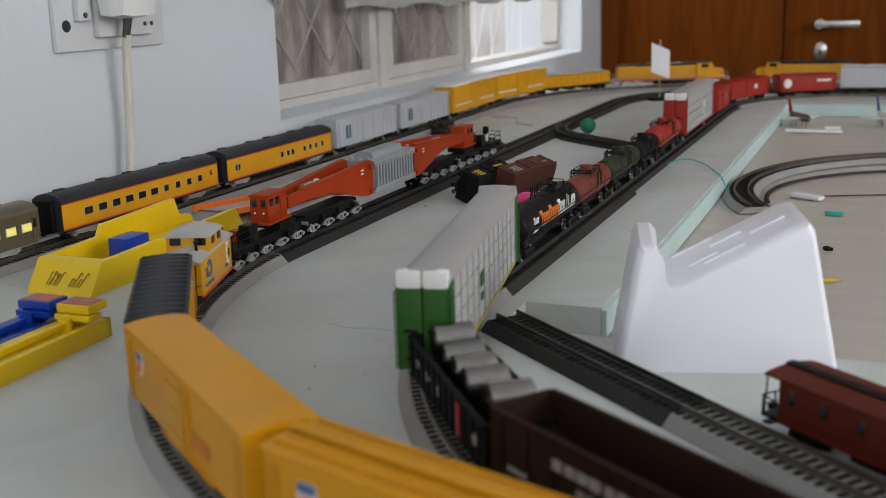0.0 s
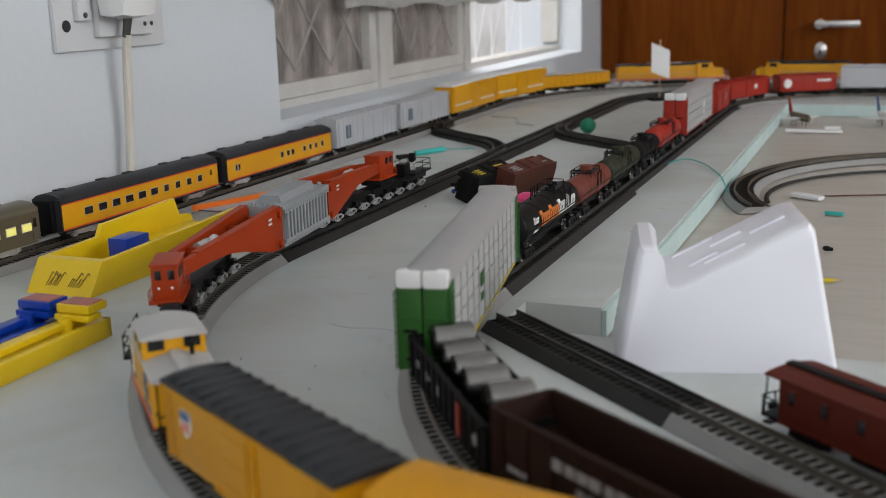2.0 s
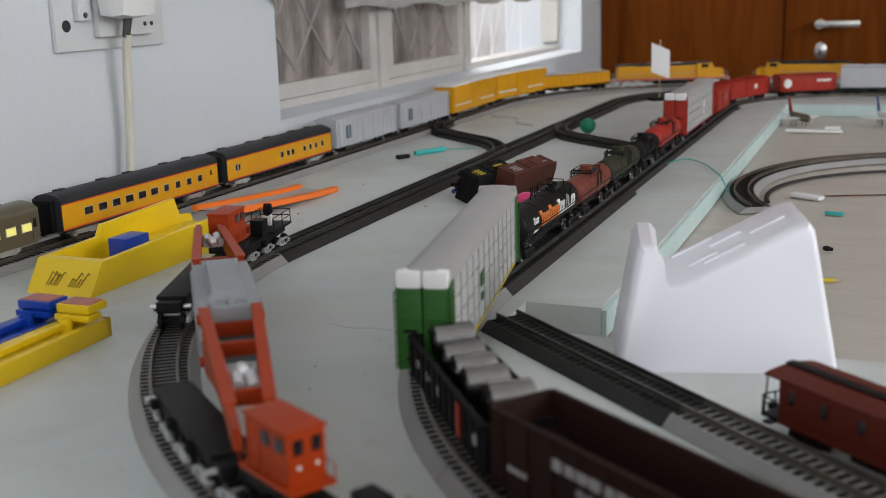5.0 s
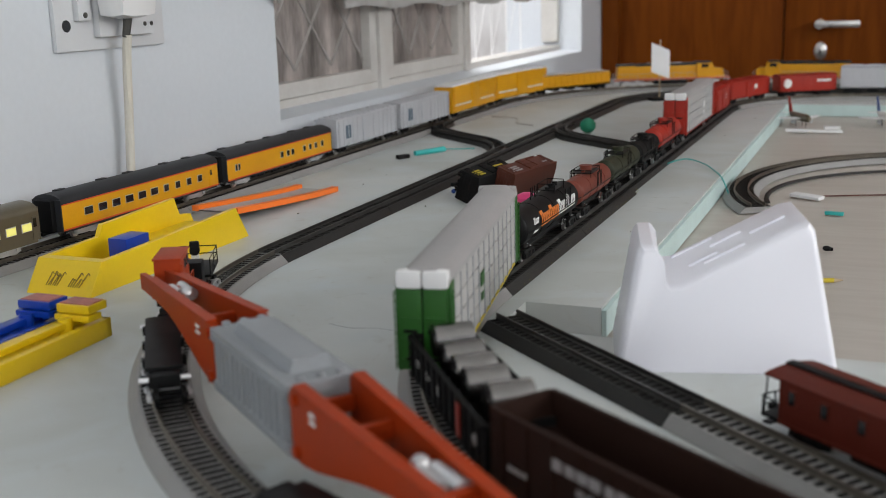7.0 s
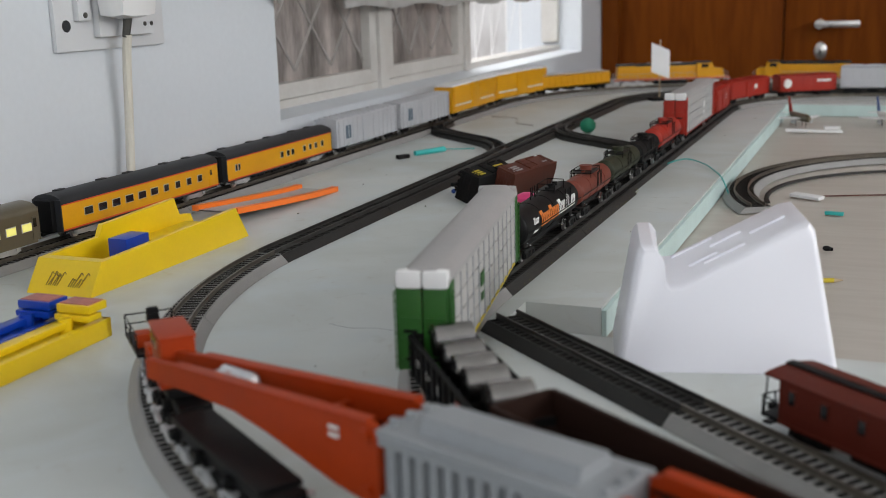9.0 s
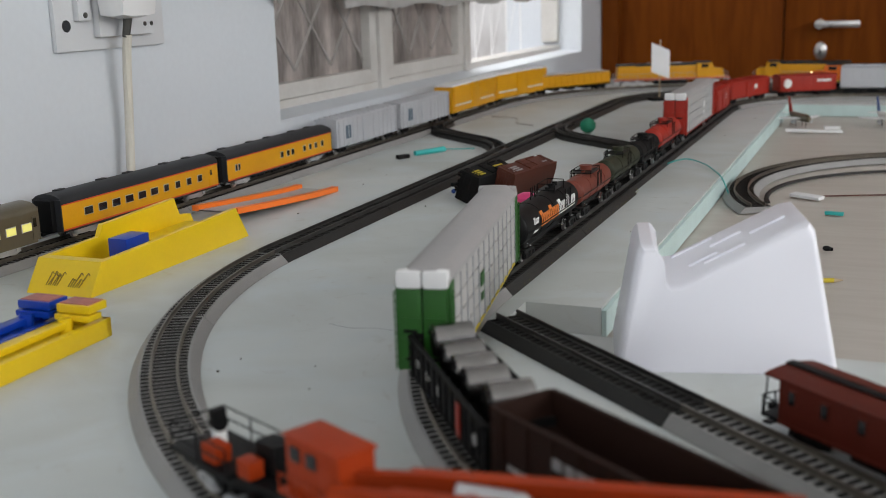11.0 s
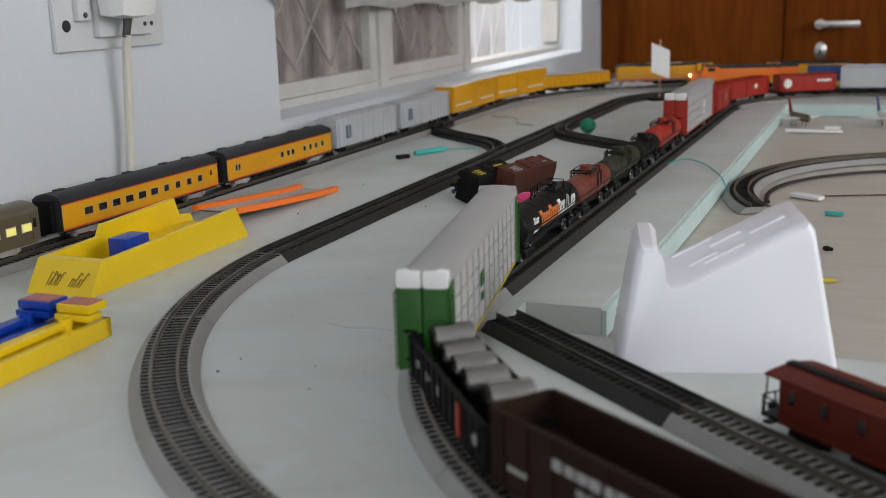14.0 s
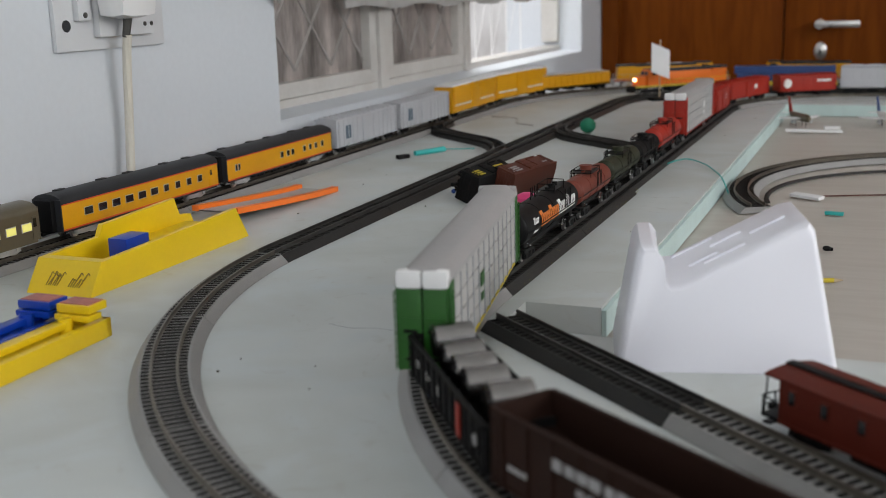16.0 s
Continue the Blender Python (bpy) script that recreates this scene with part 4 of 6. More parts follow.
def tank_car(name, label, L=0.14, R=0.0155, m=None, body="black", group="", art=False):
    car = thing(name, label, "tank car", m, group)
    zc = 0.012 + R
    bm = B()
    rod(bm, (-L / 2 + 0.008, 0, zc), (L / 2 - 0.008, 0, zc), R, 28)
    for sx in (-1, 1):
        ball(bm, (sx * (L / 2 - 0.008), 0, zc), R, 24, (0.42, 1, 1))
    for x in (-L * 0.22, 0, L * 0.22):
        rod(bm, (x - 0.0006, 0, zc), (x + 0.0006, 0, zc), R + 0.0004, 28)
    part("tank", bm, M[body], car)
    bm = B()
    px = L * 0.22 if art else 0.0
    hm = 0.55 if art else 1.0
    rod(bm, (px, 0, zc + R - 0.001), (px, 0, zc + R + 0.005 * hm), 0.006 * hm, 16)
    rod(bm, (px, 0, zc + R + 0.005 * hm), (px, 0, zc + R + 0.0065 * hm), 0.0066 * hm, 16)
    rod(bm, (px + 0.012, 0, zc + R - 0.001), (px + 0.012, 0, zc + R + 0.004), 0.0026, 12)
    rod(bm, (px - 0.012, 0, zc + R - 0.001), (px - 0.012, 0, zc + R + 0.003), 0.0022, 12)
    part("manway", bm, M[body], car)
    bm = B()
    top = zc + R + (0.0060 if art else 0.0035)
    hl, hw = (0.015, 0.008) if art else (0.018, 0.010)
    for x in (px - hl, px + hl):
        for y in (-hw, hw):
            rod(bm, (x, y, zc + R * 0.7), (x, y, top), 0.0004, 6)
        rod(bm, (x, -hw, top), (x, hw, top), 0.0004, 6)
    for y in ((hw,) if art else (-hw, hw)):
        rod(bm, (px - hl, y, top), (px + hl, y, top), 0.0004, 6)
    box(bm, (px, 0, zc + R + 0.0003), (2 * hl, 2 * hw, 0.0008))
    if art:
        loop_pts = [(-L * 0.10 + 0.007 * math.cos(a), 0.0, zc + R - 0.001 + 0.007 * math.sin(a)) for a in np.linspace(0, math.pi, 9)]
        tube(bm, loop_pts, 0.0006, 6)
        rod(bm, (-L * 0.45, 0.004, zc + R * 0.7), (-L * 0.45, 0.004, zc + R + 0.004), 0.0006, 6)
        rod(bm, (-L * 0.45 - 0.0006, 0.004, zc + R + 0.004), (-L * 0.45 + 0.0006, 0.004, zc + R + 0.004), 0.0036, 12)
    part("platform", bm, M["black"], car)
    bm = B()
    for sy in (-1, 1):
        rod(bm, (-L / 2 + 0.002, sy * (R + 0.0012), zc - 0.001), (L / 2 - 0.002, sy * (R + 0.0012), zc - 0.001), 0.0005, 6)
    part("handrail", bm, M["black"], car)
    bm = B()
    box(bm, (0, 0, 0.0098), (L * 0.96, 0.010, 0.004), 0.0005)
    for sx in (-1, 1):
        box(bm, (sx * (L / 2 - 0.016), 0, 0.0145), (0.010, 0.020, 0.007), 0.0008)
        box(bm, (sx * (L / 2 - 0.004), 0, 0.0115), (0.008, 0.028, 0.0015), 0.0003)
    part("underframe", bm, M["black"], car)
    for sx in (-1, 1):
        for sy in (-1, 1):
            lad = part("ladder", ladder_bm(R + 0.001, n=6), M["black"], car)
            lad.matrix_basis = pose(px + sx * 0.006, sy * (R + 0.0012), zc)
        truck(car, sx * (L / 2 - 0.02))
        coupler(car, sx * L / 2)
    if art:
        for sy in (-1, 1):
            for x0, n, mt, zz, hh, gl in ((-0.062, 4, "letter", 0.0045, 0.0055, 0.0036), (-0.062, 5, "letter", -0.0045, 0.0022, 0.0024), (-0.042, 10, "letterorange", 0.0030, 0.0130, 0.0054), (0.0125, 10, "letter", 0.0030, 0.0130, 0.0054)):
                bm = B()
                for k in range(n):
                    tall = k % 5 == 0
                    for j in range(4):
                        a = (zz + (j - 1.5) * hh / 4) / R
                        w = gl * (1.25 if tall and j == 3 else 0.30 if tall else (0.62, 0.34, 0.62, 0.0)[j])
                        if w:
                            box(bm, (-sy * (x0 + (k + 0.5) * gl + (0.001 * (j - 1.5))), sy * math.cos(a) * (R + 0.0003), zc + math.sin(a) * (R + 0.0003)), (w, 0.0006, hh / 4 * 1.06), 0, Matrix.Rotation(sy * a, 3, "X"))
                part("lettering", bm, M[mt], car, shade=False)
    return car


def caboose(name, label, m=None, body="yellow", roof="roofgrey", L=0.105, cupola=0.0, group="", trim="stripe", art=True, widow=3, z1=0.0375, arch=0.0036):
    car = thing(name, label, "caboose", m, group)
    W, z0 = 0.034, 0.0105
    bm = B()
    box(bm, (0, 0, (z0 + z1) / 2), (L, W, z1 - z0), 0.0006)
    part("body", bm, M[body], car)
    def roof_of(nm, x0, x1, w, z, par):
        bm = B()
        prof = [(-w / 2 - 0.0012, z - 0.0006)] + [(-w / 2 - 0.0012 + (w + 0.0024) * k / 8, z + 0.0006 + arch * math.sin(math.pi * k / 8)) for k in range(9)] + [(w / 2 + 0.0012, z - 0.0006)]
        prism(bm, prof, x0, x1)
        return part(nm, bm, M[roof], par)
    over = 0.0065 if art else 0.010
    roof_of("roof", -L / 2 - over, L / 2 + over, W - 0.001, z1, car)
    bm = B()
    box(bm, (0, 0, z1 + arch + 0.0012), (L + 2 * over, 0.0060, 0.0010), 0.0002)
    part("running_board", bm, M["blackmatt" if body == "caboosered" else roof], car)
    c0, c1, ch = cupola - 0.017, cupola + 0.017, z1 + 0.0125
    bm = B()
    box(bm, (cupola, 0, (z1 + ch) / 2 + 0.0005), (0.034, W - 0.0006, ch - z1), 0.0006)
    cup = part("cupola", bm, M[body], car)
    roof_of("cupola_roof", c0 - 0.0022, c1 + 0.0022, W - 0.001, ch, cup)
    for sx in (-1, 1):
        for y in (-0.0095, 0.0095):
            bm = B()
            box(bm, (cupola + sx * 0.0172, y, z1 + 0.0085), (0.0007, 0.0085, 0.0055))
            part("cupola_window", bm, M["dark"], cup)
    for sy in (-1, 1):
        for x in (-0.008, 0.008):
            bm = B()
            box(bm, (cupola + x, sy * (W / 2 - 0.0001), z1 + 0.0085), (0.008, 0.0007, 0.0055))
            part("cupola_window", bm, M["dark"], cup)
        for k in range(widow):
            x = (-0.42, -0.24, -0.045, 0.15)[k] * L if widow > 2 else (-0.38, 0.36)[k] * L
            bm = B()
            box(bm, (x, sy * (W / 2 + 0.0002), z0 + 0.016), (0.0056, 0.0008, 0.0088), 0.0003)
            f = part("window", bm, M[body], car)
            bm = B()
            box(bm, (x, sy * (W / 2 + 0.0006), z0 + 0.016), (0.0040, 0.0006, 0.0070))
            part("pane", bm, M["dark"], f)
        bm = B()
        box(bm, (0, sy * (W / 2 + 0.0001), z0 + 0.0006), (L, 0.0008, 0.0018))
        part("sill", bm, M[trim], car)
        if art:
            bm = B()
            for k in range(10):
                a = math.radians(50 + k * 29)
                box(bm, (0.022 + 0.0050 * math.cos(a), sy * (W / 2 + 0.0003), z0 + 0.017 + 0.0050 * math.sin(a)), (0.0032, 0.0006, 0.0026), 0, Matrix.Rotation(-a, 3, "Y"))
            part("emblem", bm, M["letterblue"], car)
            bars_text(car, 0.012, 0.036, z0 + 0.0065, 0.0026, sy * (W / 2 + 0.0002), "letterblue", glyph=0.0018)
            bars_text(car, -0.030, -0.020, z0 + 0.0075, 0.0026, sy * (W / 2 + 0.0002), "letterblue", glyph=0.0018)
            bm = B()
            for k in range(4):
                box(bm, (-0.030, sy * (W / 2 + 0.0003), z0 + 0.009 + k * 0.0048), (0.006, 0.0006, 0.0038))
            part("notice", bm, M["letter"], car)
    for sx in (-1, 1):
        bm = B()
        box(bm, (sx * (L / 2 + 0.0065), 0, z0 + 0.0005), (0.013, W * 0.96, 0.0018), 0.0003)
        box(bm, (sx * (L / 2 + 0.010), 0, z0 - 0.004), (0.005, W * 0.9, 0.0012))
        part("platform", bm, M["black"], car)
        bm = B()
        for y in (-W * 0.46, -W * 0.2, W * 0.2, W * 0.46):
            rod(bm, (sx * (L / 2 + 0.0125), y, z0), (sx * (L / 2 + 0.0125), y, z0 + 0.011), 0.0005, 6)
        for z in (0.0055, 0.011):
            rod(bm, (sx * (L / 2 + 0.0125), -W * 0.46, z0 + z), (sx * (L / 2 + 0.0125), W * 0.46, z0 + z), 0.0005, 6)
        for y in (-W * 0.46, W * 0.46):
            rod(bm, (sx * (L / 2 + 0.0115), y, z0), (sx * (L / 2 + 0.0095), y, z1), 0.0005, 6)
            rod(bm, (sx * (L / 2 + 0.0005), y, z0 + 0.009), (sx * (L / 2 + 0.012), y, z0 + 0.011), 0.0005, 6)
        part("railing", bm, M["black"], car)
        lad = part("ladder", ladder_bm(z1 - z0 - 0.001, n=7), M["black"], car)
        lad.matrix_basis = pose(sx * (L / 2 + 0.0135), 0.009, z0, 0, 0, 90)
        truck(car, sx * (L / 2 - 0.017), 0.0195)
        coupler(car, sx * (L / 2 + 0.012))
    bm = B()
    box(bm, (0, 0, z0 - 0.002), (L, 0.012, 0.004), 0.0005)
    box(bm, (0, 0, z0 - 0.003), (L * 0.25, 0.026, 0.005), 0.0005)
    part("underframe", bm, M["black"], car)
    bm = B()
    rod(bm, (L * 0.25, 0.008, z1), (L * 0.25, 0.008, z1 + 0.009), 0.0013, 8)
    rod(bm, (L * 0.25, 0.008, z1 + 0.009), (L * 0.25, 0.008, z1 + 0.0105), 0.0020, 8)
    part("smokestack", bm, M["black"], car)
    return car


def open_car(name, label, L, H, body, m=None, group="", coils=0, slope=0.0, art=False, ribs=12):
    """Gondola or open hopper: thin sides, floor, ribs, a capping rail along the top."""
    car = thing(name, label, "freight car", m, group)
    W, z0 = 0.034, 0.0105
    z1 = z0 + H
    t = 0.0012
    for sy in (-1, 1):
        bm = B()
        prism(bm, [(sy * a, b) for a, b in ((W / 2 - t, z0), (W / 2 + 0.0008, z0), (W / 2 + 0.0008, z0 + 0.002), (W / 2, z0 + 0.0022), (W / 2, z1 - 0.002), (W / 2 + 0.0011, z1 - 0.0017), (W / 2 + 0.0011, z1), (W / 2 - t, z1))], -L / 2, L / 2)
        part("side", bm, M[body], car)
    for sx in (-1, 1):
        bm = B()
        prism(bm, [(sx * a, b) for a, b in ((L / 2 - t, z0), (L / 2, z0), (L / 2, z1 - 0.002), (L / 2 + 0.0011, z1 - 0.0017), (L / 2 + 0.0011, z1 + 0.0002), (L / 2 - t, z1 + 0.0002))], -W / 2 + t, W / 2 - t, "y")
        part("end", bm, M[body], car)
    bm = B()
    if slope:
        box(bm, (0, 0, z0 + 0.002), (L * 0.5, W - 0.003, 0.002))
        for sx in (-1, 1):
            box(bm, (sx * L * 0.36, 0, z0 + slope / 2 + 0.002), (L * 0.30, W - 0.003, 0.0012), 0, Matrix.Rotation(-sx * math.atan2(slope, L * 0.28), 3, "Y"))
    else:
        box(bm, (0, 0, z0 + 0.001), (L - 0.003, W - 0.003, 0.0014))
    part("floor_sheet", bm, M[body], car)
    for sy in (-1, 1):
        for k in range(ribs):
            put("side_rib", shared("open_rib_%s_%d" % (body, H * 1e4), lambda: box(B(), (0, 0, 0), (0.0018, 0.0018, H * 0.94), 0.0004), M[body]), car, pose(-L / 2 + L * (k + 0.5) / ribs, sy * (W / 2 + 0.0004), (z0 + z1) / 2))
        if art:
            bars_text(car, -0.002, 0.060, z0 + H * 0.70, 0.0052, sy * (W / 2 + 0.0014), "faded", seed=5, glyph=0.0078)
            bars_text(car, 0.004, 0.044, z0 + H * 0.50, 0.0032, sy * (W / 2 + 0.0014), "faded", seed=6, glyph=0.0058)
            bars_text(car, 0.076, 0.092, z0 + H * 0.34, 0.0026, sy * (W / 2 + 0.0014), "faded", seed=7, glyph=0.0036)
        elif coils:
            bm = B()
            box(bm, (-L * 0.22, sy * (W / 2 + 0.0015), z0 + H * 0.5), (0.006, 0.0006, H * 0.7))
            part("panel", bm, M["freightred"], car)
            bm = B()
            for k in (-0.40, 0.06, 0.22, 0.38):
                rod(bm, (k * L, sy * (W / 2 + 0.0003), z0 + H * 0.5), (k * L, sy * (W / 2 + 0.0010), z0 + H * 0.5), 0.0030, 14)
            part("emblem", bm, M["roofmid"], car)
    bm = B()
    box(bm, (0, 0, z0 - 0.002), (L * 0.96, 0.012, 0.004), 0.0005)
    if slope:
        for k in (-1, 0, 1):
            prism(bm, [(k * L * 0.17 - 0.013, z0), (k * L * 0.17 + 0.013, z0), (k * L * 0.17 + 0.005, z0 - 0.006), (k * L * 0.17 - 0.005, z0 - 0.006)], -0.012, 0.012, "y")
    part("underframe", bm, M["black"], car)
    for sx in (-1, 1):
        lad = part("ladder", ladder_bm(H, n=5), M[body], car)
        lad.matrix_basis = pose(sx * (L / 2 - 0.004), -(W / 2 + 0.0016), z0)
        lad = part("ladder", ladder_bm(H, n=5), M[body], car)
        lad.matrix_basis = pose(sx * (L / 2 - 0.004), (W / 2 + 0.0016), z0)
        truck(car, sx * (L / 2 - 0.02))
        coupler(car, sx * L / 2)
    return car


def covered_hopper(name, label, L=0.18, m=None, body="boxyellow", roof="boxyellow", group="", H=0.046):
    car = thing(name, label, "freight car", m, group)
    W, z0, z1 = 0.0345, 0.0115, 0.0115 + H - 0.007
    bm = B()
    prof = [(-W / 2, z0 + 0.003), (-W / 2, z1), (-W / 2 + 0.004, z1 + 0.003), (W / 2 - 0.004, z1 + 0.003), (W / 2, z1), (W / 2, z0 + 0.003), (W / 2 - 0.004, z0), (-W / 2 + 0.004, z0)]
    prism(bm, prof, -L / 2, L / 2)
    part("body", bm, M[body], car)
    for sy in (-1, 1):
        for k in range(13):
            put("side_rib", shared("hopper_rib_%s_%d" % (body, H * 1e4), lambda: box(B(), (0, 0, 0), (0.0020, 0.0018, (z1 - z0) * 0.9), 0.0004), M[body]), car, pose(-L / 2 + L * (k + 0.5) / 13, sy * (W / 2 + 0.0004), (z0 + z1) / 2 + 0.001))
        bm = B()
        box(bm, (0, sy * (W / 2 + 0.0006), z1 + 0.0002), (L, 0.0022, 0.0016), 0.0004)
        box(bm, (0, sy * (W / 2 + 0.0006), z0 + 0.004), (L, 0.0022, 0.0022), 0.0004)
        part("side_sill", bm, M[body], car)
    bm = B()
    box(bm, (0, 0, z1 + 0.0045), (L * 0.94, 0.011, 0.0026), 0.0006)
    for k in range(5):
        box(bm, (-L * 0.36 + L * 0.18 * k, 0, z1 + 0.006), (L * 0.12, 0.008, 0.0016), 0.0005)
    box(bm, (0, 0.0135, z1 + 0.0042), (L * 0.98, 0.004, 0.0008))
    box(bm, (0, -0.0135, z1 + 0.0042), (L * 0.98, 0.004, 0.0008))
    part("roof_walkway", bm, M[roof], car)
    bm = B()
    box(bm, (0, 0, z0 - 0.001), (L * 0.98, 0.010, 0.004), 0.0005)
    for k in (-1, 0, 1):
        prism(bm, [(k * L * 0.2 - 0.015, z0), (k * L * 0.2 + 0.015, z0), (k * L * 0.2 + 0.006, z0 - 0.007), (k * L * 0.2 - 0.006, z0 - 0.007)], -0.013, 0.013, "y")
    part("outlet_frame", bm, M["black"], car)
    for sx in (-1, 1):
        lad = part("ladder", ladder_bm(z1 - z0, n=7), M[body], car)
        lad.matrix_basis = pose(sx * (L / 2 + 0.0006), 0.008, z0, 0, 0, 90)
        truck(car, sx * (L / 2 - 0.022), wheel="black")
        coupler(car, sx * L / 2)
    return car


def locomotive(name, label, L=0.235, m=None, body="yellow", roofm="roofgrey", stripe="stripe", group="", lit=False):
    """Road diesel: cab and nose at +x, long hood, walkway with rails, fuel tank."""
    car = thing(name, label, "locomotive", m, group)
    W = 0.030
    bm = B()
    box(bm, (0, 0, 0.0155), (L, W + 0.004, 0.004), 0.0006)
    for sx in (-1, 1):
        prism(bm, [(sx * L / 2, 0.0175), (sx * (L / 2 + 0.002), 0.0145), (sx * (L / 2 + 0.002), 0.004), (sx * (L / 2 - 0.002), 0.004), (sx * (L / 2 - 0.004), 0.0175)], -W * 0.48, W * 0.48, "y")
    part("walkway", bm, M["black" if body == "orange" else "grey"], car)
    bm = B()
    box(bm, (-L * 0.12, 0, 0.0330), (L * 0.68, 0.021, 0.031), 0.0016)
    box(bm, (-L * 0.38, 0, 0.0440), (L * 0.15, 0.030, 0.010), 0.0016)
    hood = part("hood", bm, M[body], car)
    for k in range(14):
        for sy in (-1, 1):
            put("louvre", shared("louvre_" + body, lambda: box(B(), (0, 0, 0), (0.0010, 0.0006, 0.020)), M[body]), hood, pose(-L * 0.42 + L * 0.6 * k / 13, sy * 0.0106, 0.030))
    bm = B()
    box(bm, (-L * 0.12, 0, 0.0472), (L * 0.684, 0.0216, 0.0060), 0.0010)
    box(bm, (-L * 0.38, 0, 0.0480), (L * 0.154, 0.0304, 0.0050), 0.0010)
    box(bm, (L * 0.28, 0, 0.0500), (L * 0.128, 0.0304, 0.0032), 0.0008)
    part("roof", bm, M["roofdark"], car, "dark roof")
    bm = B()
    for k in range(3):
        rod(bm, (-L * 0.42 + 0.014 * k, 0, 0.049), (-L * 0.42 + 0.014 * k, 0, 0.0506), 0.0055, 14)
    box(bm, (-L * 0.05, 0, 0.0495), (L * 0.3, 0.014, 0.003), 0.0008)
    part("roof_fans", bm, M[roofm], car)
    bm = B()
    prism(bm, [(L * 0.22, 0.0175), (L * 0.37, 0.0175), (L * 0.37, 0.037), (L * 0.355, 0.048), (L * 0.345, 0.0505), (L * 0.22, 0.0505)], -W / 2, W / 2, "y")
    cab = part("cab", bm, M[body], car)
    for sy in (-1, 1):
        bm = B()
        box(bm, (L * 0.29, sy * (W / 2 + 0.0001), 0.0425), (0.016, 0.0008, 0.0075), 0.0004)
        part("side_window", bm, M["dark"], cab)
        bm = B()
        box(bm, (L * 0.3645, sy * 0.0065, 0.0425), (0.0012, 0.0095, 0.0075), 0, Matrix.Rotation(-0.32, 3, "Y"))
        part("windscreen", bm, M["dark"], cab)
    bm = B()
    prism(bm, [(L * 0.36, 0.0175), (L * 0.465, 0.0175), (L * 0.455, 0.034), (L * 0.44, 0.0365), (L * 0.36, 0.0370)], -0.0085, 0.0085, "y")
    part("nose", bm, M[body], car)
    bm = B()
    for y in (-0.0025, 0.0025):
        ball(bm, (L * 0.4645, y, 0.0300), 0.0026 if lit else 0.0018, 10, (0.6, 1, 1))
    part("headlight", bm, M["headlight" if lit else "letter"], car, "lit headlight" if lit else "headlight")
    bm = B()
    for sy in (-1, 1):
        box(bm, (0, sy * (W / 2 + 0.0022), 0.0160), (L, 0.0005, 0.0026))
    part("stripe", bm, M[stripe], car)
    bm = B()
    for sy in (-1, 1):
        for k in range(12):
            x = -L * 0.48 + L * 0.68 * k / 11
            rod(bm, (x, sy * (W / 2 + 0.0012), 0.0175), (x, sy * (W / 2 + 0.0012), 0.028), 0.0004, 5)
        rod(bm, (-L * 0.48, sy * (W / 2 + 0.0012), 0.028), (L * 0.20, sy * (W / 2 + 0.0012), 0.028), 0.0004, 5)
    for sx in (-1, 1):
        for sy in (-1, 1):
            rod(bm, (sx * L * 0.49, sy * 0.013, 0.0175), (sx * L * 0.49, sy * 0.013, 0.028), 0.0004, 5)
        rod(bm, (sx * L * 0.49, -0.013, 0.028), (sx * L * 0.49, 0.013, 0.028), 0.0004, 5)
    part("handrail", bm, M["letteryellow" if body == "orange" else "grey"], car)
    bm = B()
    box(bm, (0, 0, 0.0085), (L * 0.28, W * 0.9, 0.010), 0.002)
    part("fuel_tank", bm, M["black"], car)
    for sx in (-1, 1):
        for d in (-0.012, 0.012):
            truck(car, sx * L * 0.32 + d, 0.022, "chrome" if body == "yellow" else "black")
        coupler(car, sx * (L / 2 + 0.001))
    return car


def well_car(name, label, L=0.20, m=None, group=""):
    """Container car: low frame and two stacked blue boxes."""
    car = thing(name, label, "freight car", m, group)
    bm = B()
    for sy in (-1, 1):
        box(bm, (0, sy * 0.0165, 0.0115), (L, 0.002, 0.009), 0.0005)
    box(bm, (0, 0, 0.0075), (L * 0.7, 0.031, 0.0015))
    for sx in (-1, 1):
        box(bm, (sx * L * 0.45, 0, 0.013), (L * 0.1, 0.030, 0.005), 0.0008)
    part("well_frame", bm, M["letteryellow"], car)
    for z, l in ((0.0225, 0.90), (0.0395, 0.96)):
        bm = B()
        box(bm, (0, 0, z), (L * l, 0.028, 0.0160), 0.0004)
        for k in range(26):
            for sy in (-1, 1):
                box(bm, (-L * l / 2 + L * l * (k + 0.5) / 26, sy * 0.0141, z), (L * l / 60, 0.0007, 0.0135))
        part("container", bm, M["containerblue"], car, "corrugated blue container")
    for sx in (-1, 1):
        truck(car, sx * (L / 2 - 0.014))
        coupler(car, sx * L / 2)
    return car
